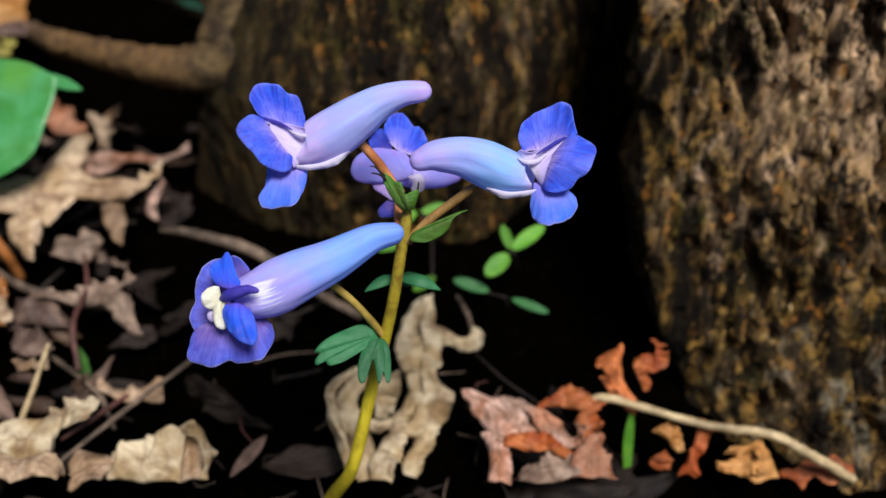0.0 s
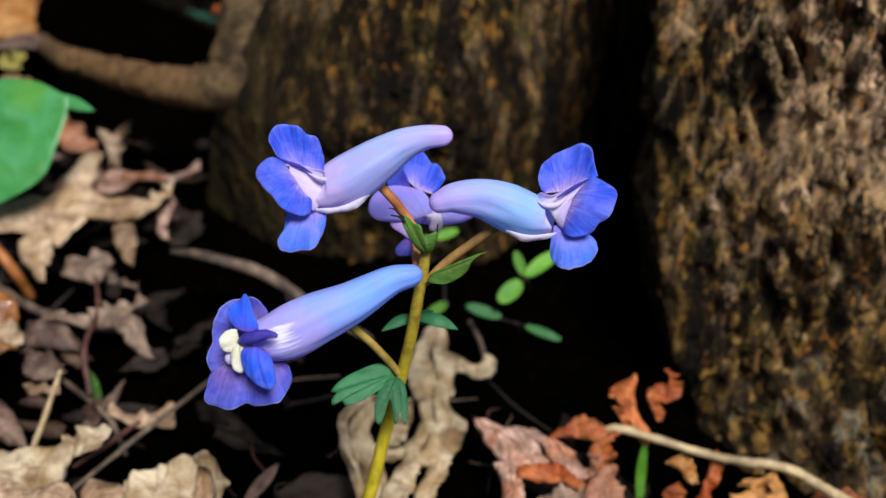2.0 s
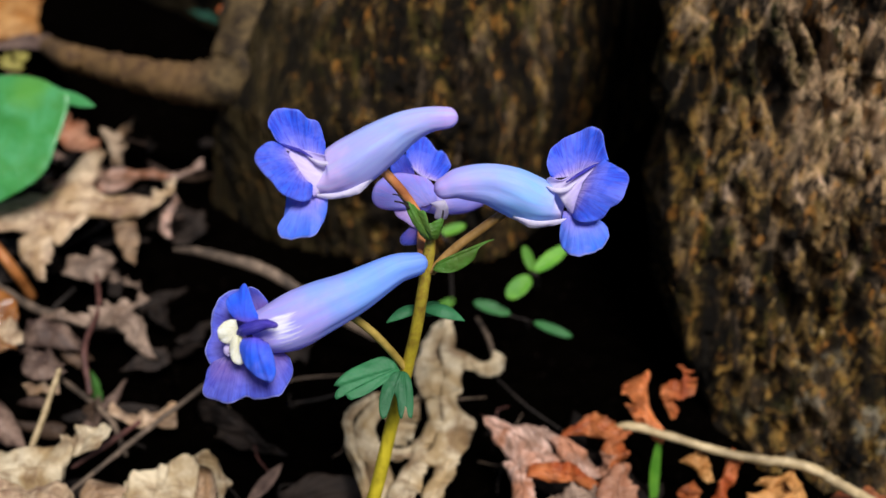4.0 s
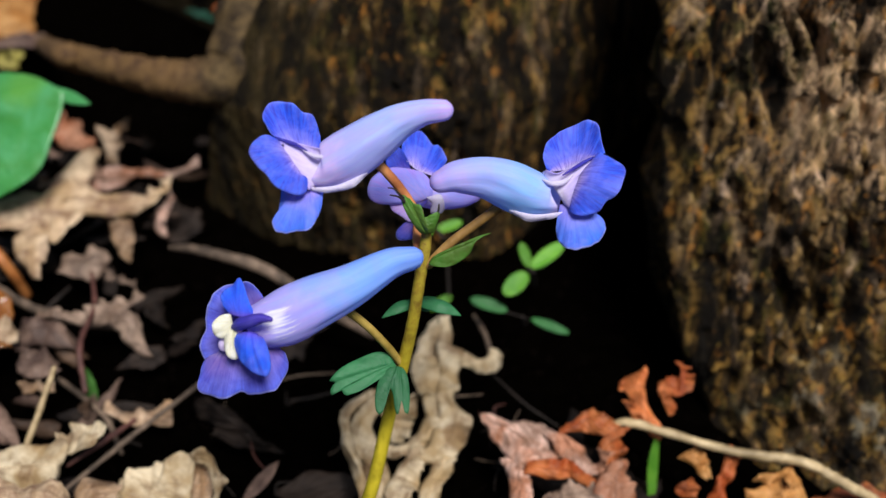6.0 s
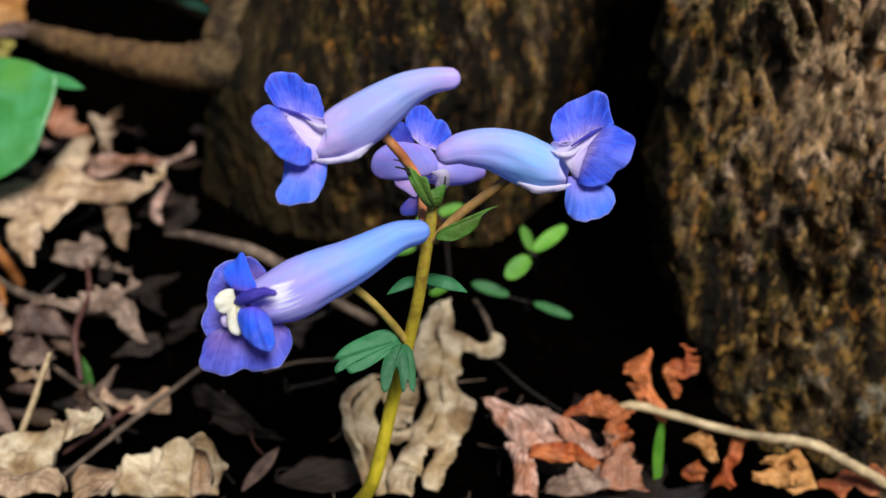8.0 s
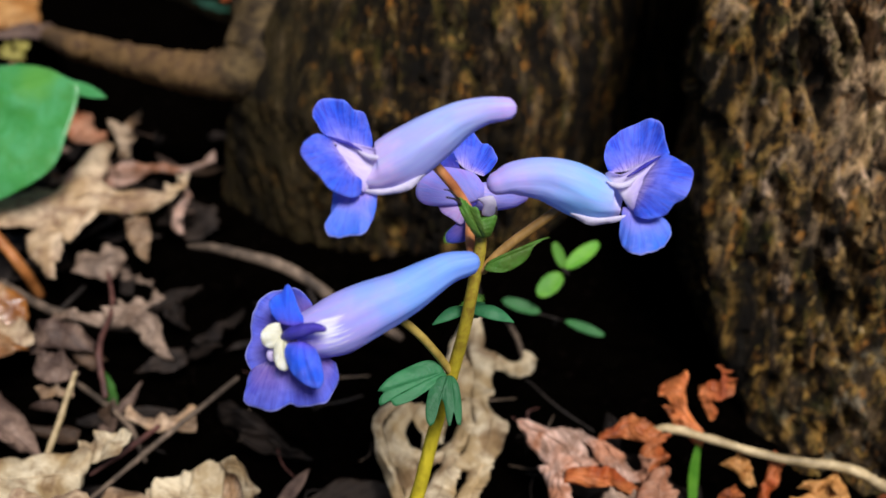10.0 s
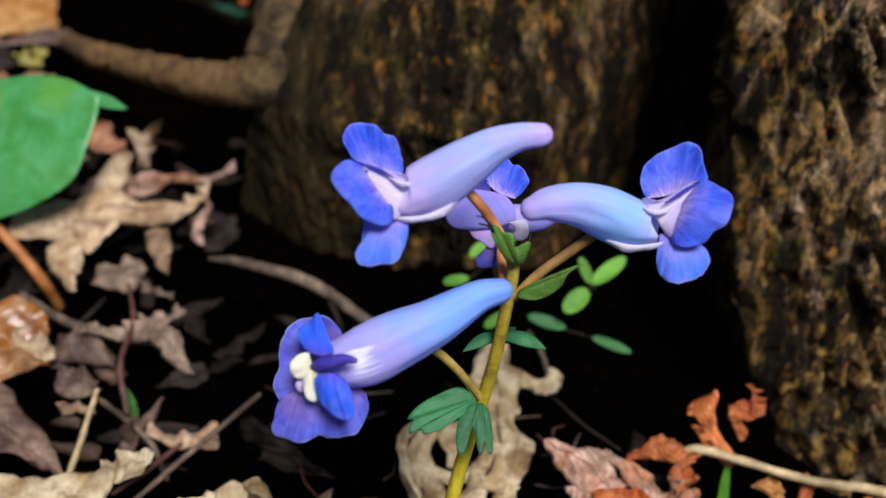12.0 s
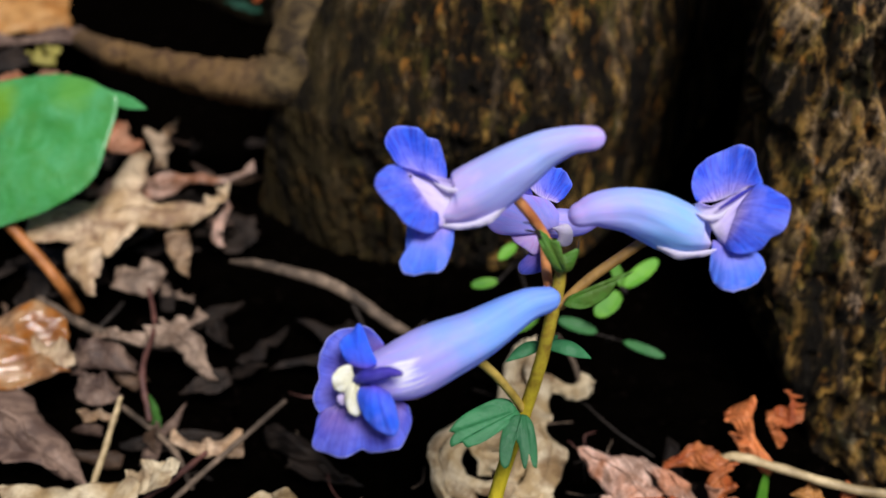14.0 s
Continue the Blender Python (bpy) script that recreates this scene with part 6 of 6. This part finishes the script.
curl([(-0.07226, 0.12687, 0.02003), (-0.06824, 0.12705, 0.02027), (-0.06556, 0.12693, 0.02003)],
     [(-0.07312, 0.12849, 0.02077), (-0.06965, 0.12872, 0.02110), (-0.06599, 0.12845, 0.02061)], 0.0004, 19.3)
shaped("small tan leaf scrap in the litter", TAN)
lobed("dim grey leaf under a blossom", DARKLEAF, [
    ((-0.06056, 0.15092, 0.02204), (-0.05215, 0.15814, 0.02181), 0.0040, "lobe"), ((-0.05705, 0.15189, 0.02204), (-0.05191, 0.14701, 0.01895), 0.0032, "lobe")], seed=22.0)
lobed("wet amber leaf with glints", AMBER, [
    ((-0.09544, 0.13444, 0.02678), (-0.07838, 0.14225, 0.02736), 0.0120, "petal"), ((-0.09106, 0.13333, 0.02642), (-0.07516, 0.13489, 0.02409), 0.0080, "lobe")], (0.1, -0.62, 0.78), 0.0019, 24.0)
lobed("purplish grey leaf lying on the litter", MAUVE, [
    ((-0.08864, 0.13018, 0.02276), (-0.06610, 0.11440, 0.01841), 0.0090, "lobe"), ((-0.08776, 0.12396, 0.02179), (-0.07231, 0.11772, 0.02011), 0.0080, "lobe")], seed=26.0)
lobed("mottled brown leaf beside a crumpled pale one", TAN, [((-0.05460, 0.10320, 0.01906), (-0.04707, 0.10785, 0.01961), 0.0050, "lobe")], seed=33.0)
YELLOWING = leaf_material("yellowing_leaf", (0.34, 0.29, 0.05), (0.52, 0.45, 0.13), (0.16, 0.12, 0.03))
curl([(-0.14167, 0.23350, 0.04459), (-0.12592, 0.23617, 0.04426), (-0.12007, 0.23777, 0.04464), (-0.11440, 0.23811, 0.04488), (-0.10876, 0.23971, 0.04527)],
     [(-0.15486, 0.26375, 0.05197), (-0.13648, 0.26516, 0.05326), (-0.12726, 0.26505, 0.05261), (-0.12018, 0.26205, 0.05124), (-0.11218, 0.25491, 0.04890)], 0.003, 6.3)
shaped("bright orange-tan leaf heaped by the tree root", ORANGETAN)
curl([(-0.12995, 0.22684, 0.04469), (-0.12093, 0.22853, 0.04503), (-0.11458, 0.22999, 0.04515), (-0.10815, 0.23131, 0.04504), (-0.10305, 0.23251, 0.04481)],
     [(-0.13329, 0.23400, 0.04495), (-0.12350, 0.23446, 0.04518), (-0.11651, 0.23483, 0.04542), (-0.10998, 0.23646, 0.04579), (-0.10368, 0.23854, 0.04689)], 0.001, 4.3)
shaped("purplish leaf edge with a pale tip by the root", MAUVE)
curl([(-0.11327, 0.22563, 0.04193), (-0.11007, 0.22406, 0.04114), (-0.10795, 0.22551, 0.04146)],
     [(-0.11529, 0.22961, 0.04270), (-0.11300, 0.23108, 0.04305), (-0.10929, 0.22825, 0.04213)], 0.001, 2.3)
shaped("small yellow-green leaf by the tree root", YELLOWING)
curl([(-0.11133, 0.23084, 0.04258), (-0.10905, 0.22922, 0.04177), (-0.10759, 0.23096, 0.04258)],
     [(-0.11228, 0.23377, 0.04353), (-0.11078, 0.23531, 0.04401), (-0.10836, 0.23390, 0.04353)], 0.001, 5.3)
shaped("small yellow-green leaf by the tree root", YELLOWING)
curl([(-0.12437, 0.21443, 0.04348), (-0.11708, 0.21582, 0.04344), (-0.11300, 0.21704, 0.04329), (-0.10995, 0.21865, 0.04381)],
     [(-0.12830, 0.22380, 0.04541), (-0.12023, 0.22384, 0.04507), (-0.11669, 0.22506, 0.04494), (-0.11263, 0.22490, 0.04448)], 0.001, 3.3)
shaped("brown leaf in the heap by the root", DARKLEAF)
curl([(-0.10833, 0.19820, 0.04693), (-0.10401, 0.19927, 0.04654), (-0.09842, 0.20052, 0.04636), (-0.09468, 0.20291, 0.04621)],
     [(-0.11195, 0.20611, 0.04653), (-0.10697, 0.20614, 0.04632), (-0.10183, 0.20751, 0.04637), (-0.09745, 0.20779, 0.04658)], 0.001, 4.3)
shaped("rust-brown leaf behind the broad green one", RUSTPINK)
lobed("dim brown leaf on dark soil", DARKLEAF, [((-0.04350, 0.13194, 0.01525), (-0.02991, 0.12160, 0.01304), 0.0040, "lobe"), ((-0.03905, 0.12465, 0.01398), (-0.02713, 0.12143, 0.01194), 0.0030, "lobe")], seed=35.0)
twig("bent grey-brown twig leaning on the buttress", TWIG, [(-0.05324, 0.15861, 0.02988), (-0.04625, 0.15450, 0.03179), (-0.03328, 0.15085, 0.02987), (-0.02369, 0.14700, 0.02493), (-0.01345, 0.14635, 0.01832)], [0.0004, 0.0009, 0.0011, 0.0010, 0.0008])
twig("straight grey stick on the litter", TWIG, [(-0.05780, 0.10662, 0.01780), (-0.04933, 0.11726, 0.02009), (-0.04003, 0.13109, 0.02107)], [0.00035, 0.00045, 0.00040])
twig("short straw stalk sticking up", STRAW, [(-0.06612, 0.10830, 0.01841), (-0.06422, 0.11541, 0.02347), (-0.06278, 0.12304, 0.02864)], [0.0004, 0.0005, 0.0004])
twig("thin red-brown twig in litter", RED_TWIG, [(-0.06150, 0.12842, 0.01940), (-0.06355, 0.13452, 0.02443), (-0.06399, 0.14419, 0.02606), (-0.06719, 0.15310, 0.02765)], [0.0005, 0.0005, 0.0004, 0.0003])
twig("grey-brown twig curving under the leaves", TWIG, [(-0.08768, 0.15379, 0.02454), (-0.07553, 0.14512, 0.02473), (-0.06584, 0.14321, 0.02296), (-0.05875, 0.14549, 0.02004)], [0.0007, 0.0008, 0.0007, 0.0005])
twig("dark thin twig under leaves", TWIG, [(-0.07011, 0.13487, 0.01782), (-0.05813, 0.12552, 0.01689), (-0.05259, 0.11763, 0.01540)], [0.0004, 0.0005, 0.0004])
twig("long tan leaf stalk curving over rust leaves", STRAW, [(0.02757, 0.12001, 0.02052), (0.03149, 0.11929, 0.02119), (0.04509, 0.11492, 0.01992), (0.05666, 0.11410, 0.01838), (0.06282, 0.11239, 0.01586), (0.07061, 0.11137, 0.01137)], [0.0005, 0.0007, 0.0007, 0.0008, 0.0009, 0.0008], "leaf_stalk")
twig("thin brown twig under a blossom", TWIG, [(-0.03156, 0.13336, 0.01697), (-0.02566, 0.13472, 0.01794), (-0.01839, 0.13683, 0.01704)], [0.00014, 0.0002, 0.00014])
twig("short grey twig on dark soil", DARKTWIG, [(-0.02680, 0.13087, 0.01549), (-0.02278, 0.13091, 0.01625), (-0.01942, 0.13332, 0.01552)], [0.0002, 0.00025, 0.0002])
twig("brown stick beside a straight grey one", RED_TWIG, [(-0.05854, 0.11154, 0.01858), (-0.05409, 0.11507, 0.02005), (-0.05062, 0.12075, 0.01970)], [0.0003, 0.0005, 0.0004])
twig("dark thin twig on soil", DARKTWIG, [(0.00962, 0.13694, 0.01594), (0.01440, 0.13137, 0.01480), (0.02009, 0.12754, 0.01303)], [0.00014, 0.0002, 0.00014])
twig("pale bent twig beside the stem", TWIG, [(0.00566, 0.14782, 0.02192), (0.00764, 0.14285, 0.02103), (0.00853, 0.13811, 0.02017)], [0.0004, 0.0005, 0.0004])

# ---- the rest of the litter ----
random.seed(4)
count = 0
for k in range(900):
    x, y = random.uniform(-0.20, 0.16), random.uniform(-0.06, 0.34)
    gap = math.hypot(x - 0.02, (y - 0.15) * 1.3)
    if x > -0.025 and y > 0.118 or math.hypot(x - TREE[0], y - TREE[1]) < 0.20 or math.hypot(x, y) < 0.02:
        continue
    if random.random() > 0.55:
        continue
    z = float(soil_height(x, y)) + random.uniform(0.000, 0.003)
    a = random.uniform(0, 6.28)
    size = random.uniform(0.008, 0.020)
    tip = (x + size * math.cos(a), y + size * math.sin(a), z + random.uniform(-0.001, 0.005))
    face = (random.uniform(-0.4, 0.4), random.uniform(-0.6, 0.2), 0.9)
    mat, what = random.choice(((DARKLEAF, "near-black leaf on the soil"),) * 5 + ((MAUVE, "grey-brown dry leaf in the litter"),))
    # towards the tree and eastwards all litter takes the near-black colour
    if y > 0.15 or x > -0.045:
        mat, what = DARKLEAF, "near-black leaf on the soil"
    if random.random() < 0.25:
        bm = palm((x, y, z), tip, face, FIVE, 0.3, 0.0016, k, rings=7, spokes=60, narrow=0.36, hub=0.4)
    else:
        bm = blade((x, y, z), tip, size * random.uniform(0.3, 0.55), face, random.choice(("ragged", "slim", "ragged")), cup=random.uniform(-0.002, 0.002), crumple=0.0012, seed=k, nu=8, nv=12)
    dead(what, mat, bm, ribs=1)
    count += 1
    if count > 170:
        break
for k in range(90):
    x, y = random.uniform(-0.16, 0.12), random.uniform(0.04, 0.26)
    if math.hypot(x - TREE[0], y - TREE[1]) < 0.20 or x > -0.02 and y > 0.105:
        continue
    z = float(soil_height(x, y)) + random.uniform(0.0, 0.003)
    a, size = random.uniform(0, 6.28), random.uniform(0.004, 0.013)
    e = (x + size * math.cos(a), y + size * math.sin(a), z + random.uniform(-0.001, 0.003))
    mid = tuple((p + q) / 2 + random.uniform(-0.002, 0.002) for p, q in zip((x, y, z), e))
    twig("thin dark twig in the litter", DARKTWIG, [(x, y, z), mid, e], [0.0003, 0.0004, 0.0003])

random.seed(17)
for k in range(46):
    x, y = random.uniform(-0.105, -0.050), random.uniform(0.118, 0.215)
    z = float(soil_height(x, y)) + random.uniform(0.0005, 0.0040)
    a, size = random.uniform(0, 6.28), random.uniform(0.004, 0.010)
    tip = (x + size * math.cos(a), y + size * math.sin(a), z + random.uniform(-0.001, 0.004))
    mat, what = random.choice(((MAUVE, "grey-brown leaf scrap in the litter"), (DARKLEAF, "near-black leaf scrap on the soil"), (DARKBROWN, "dull brown leaf scrap in the litter")))
    dead(what, mat, blade((x, y, z), tip, size * random.uniform(0.3, 0.6), (random.uniform(-0.4, 0.4), random.uniform(-0.7, 0.1), 0.9), random.choice(("ragged", "lobe")), cup=random.uniform(-0.002, 0.002), curl=random.uniform(-0.001, 0.002), crumple=0.0012, seed=k + 0.5, nu=10, nv=14), ribs=1)
random.seed(31)
for k in range(34):
    x, y = random.uniform(-0.042, 0.020), random.uniform(0.100, 0.140)
    z = float(soil_height(x, y)) + random.uniform(0.0010, 0.0030)
    a, size = random.uniform(0, 6.28), random.uniform(0.003, 0.009)
    e = (x + size * math.cos(a), y + size * math.sin(a), z + random.uniform(-0.001, 0.002))
    mid = tuple((p + q) / 2 + random.uniform(-0.0012, 0.0012) for p, q in zip((x, y, z), e))
    twig("thin dim fibre on dark soil", random.choice((DARKTWIG, RED_TWIG, TWIG)), [(x, y, z), mid, e], [0.00008, 0.00013, 0.00007])

# ---- crumbs, needles and bits between the leaves ----
random.seed(9)
bits = bmesh.new()
for k in range(420):
    x, y = random.uniform(-0.14, 0.10), random.uniform(0.06, 0.24)
    if math.hypot(x - TREE[0], y - TREE[1]) < 0.20:
        continue
    z = float(soil_height(x, y)) + random.uniform(-0.001, 0.001)
    a, size = random.uniform(0, 6.28), random.uniform(0.001, 0.007)
    tube([(x, y, z), (x + size * math.cos(a), y + size * math.sin(a), z + random.uniform(-0.0005, 0.002))], [random.uniform(0.0002, 0.0005), 0.0002], 2, 5, 0.3, seed=k, bm=bits)
# crumbs share the ground colour and the shade put into it
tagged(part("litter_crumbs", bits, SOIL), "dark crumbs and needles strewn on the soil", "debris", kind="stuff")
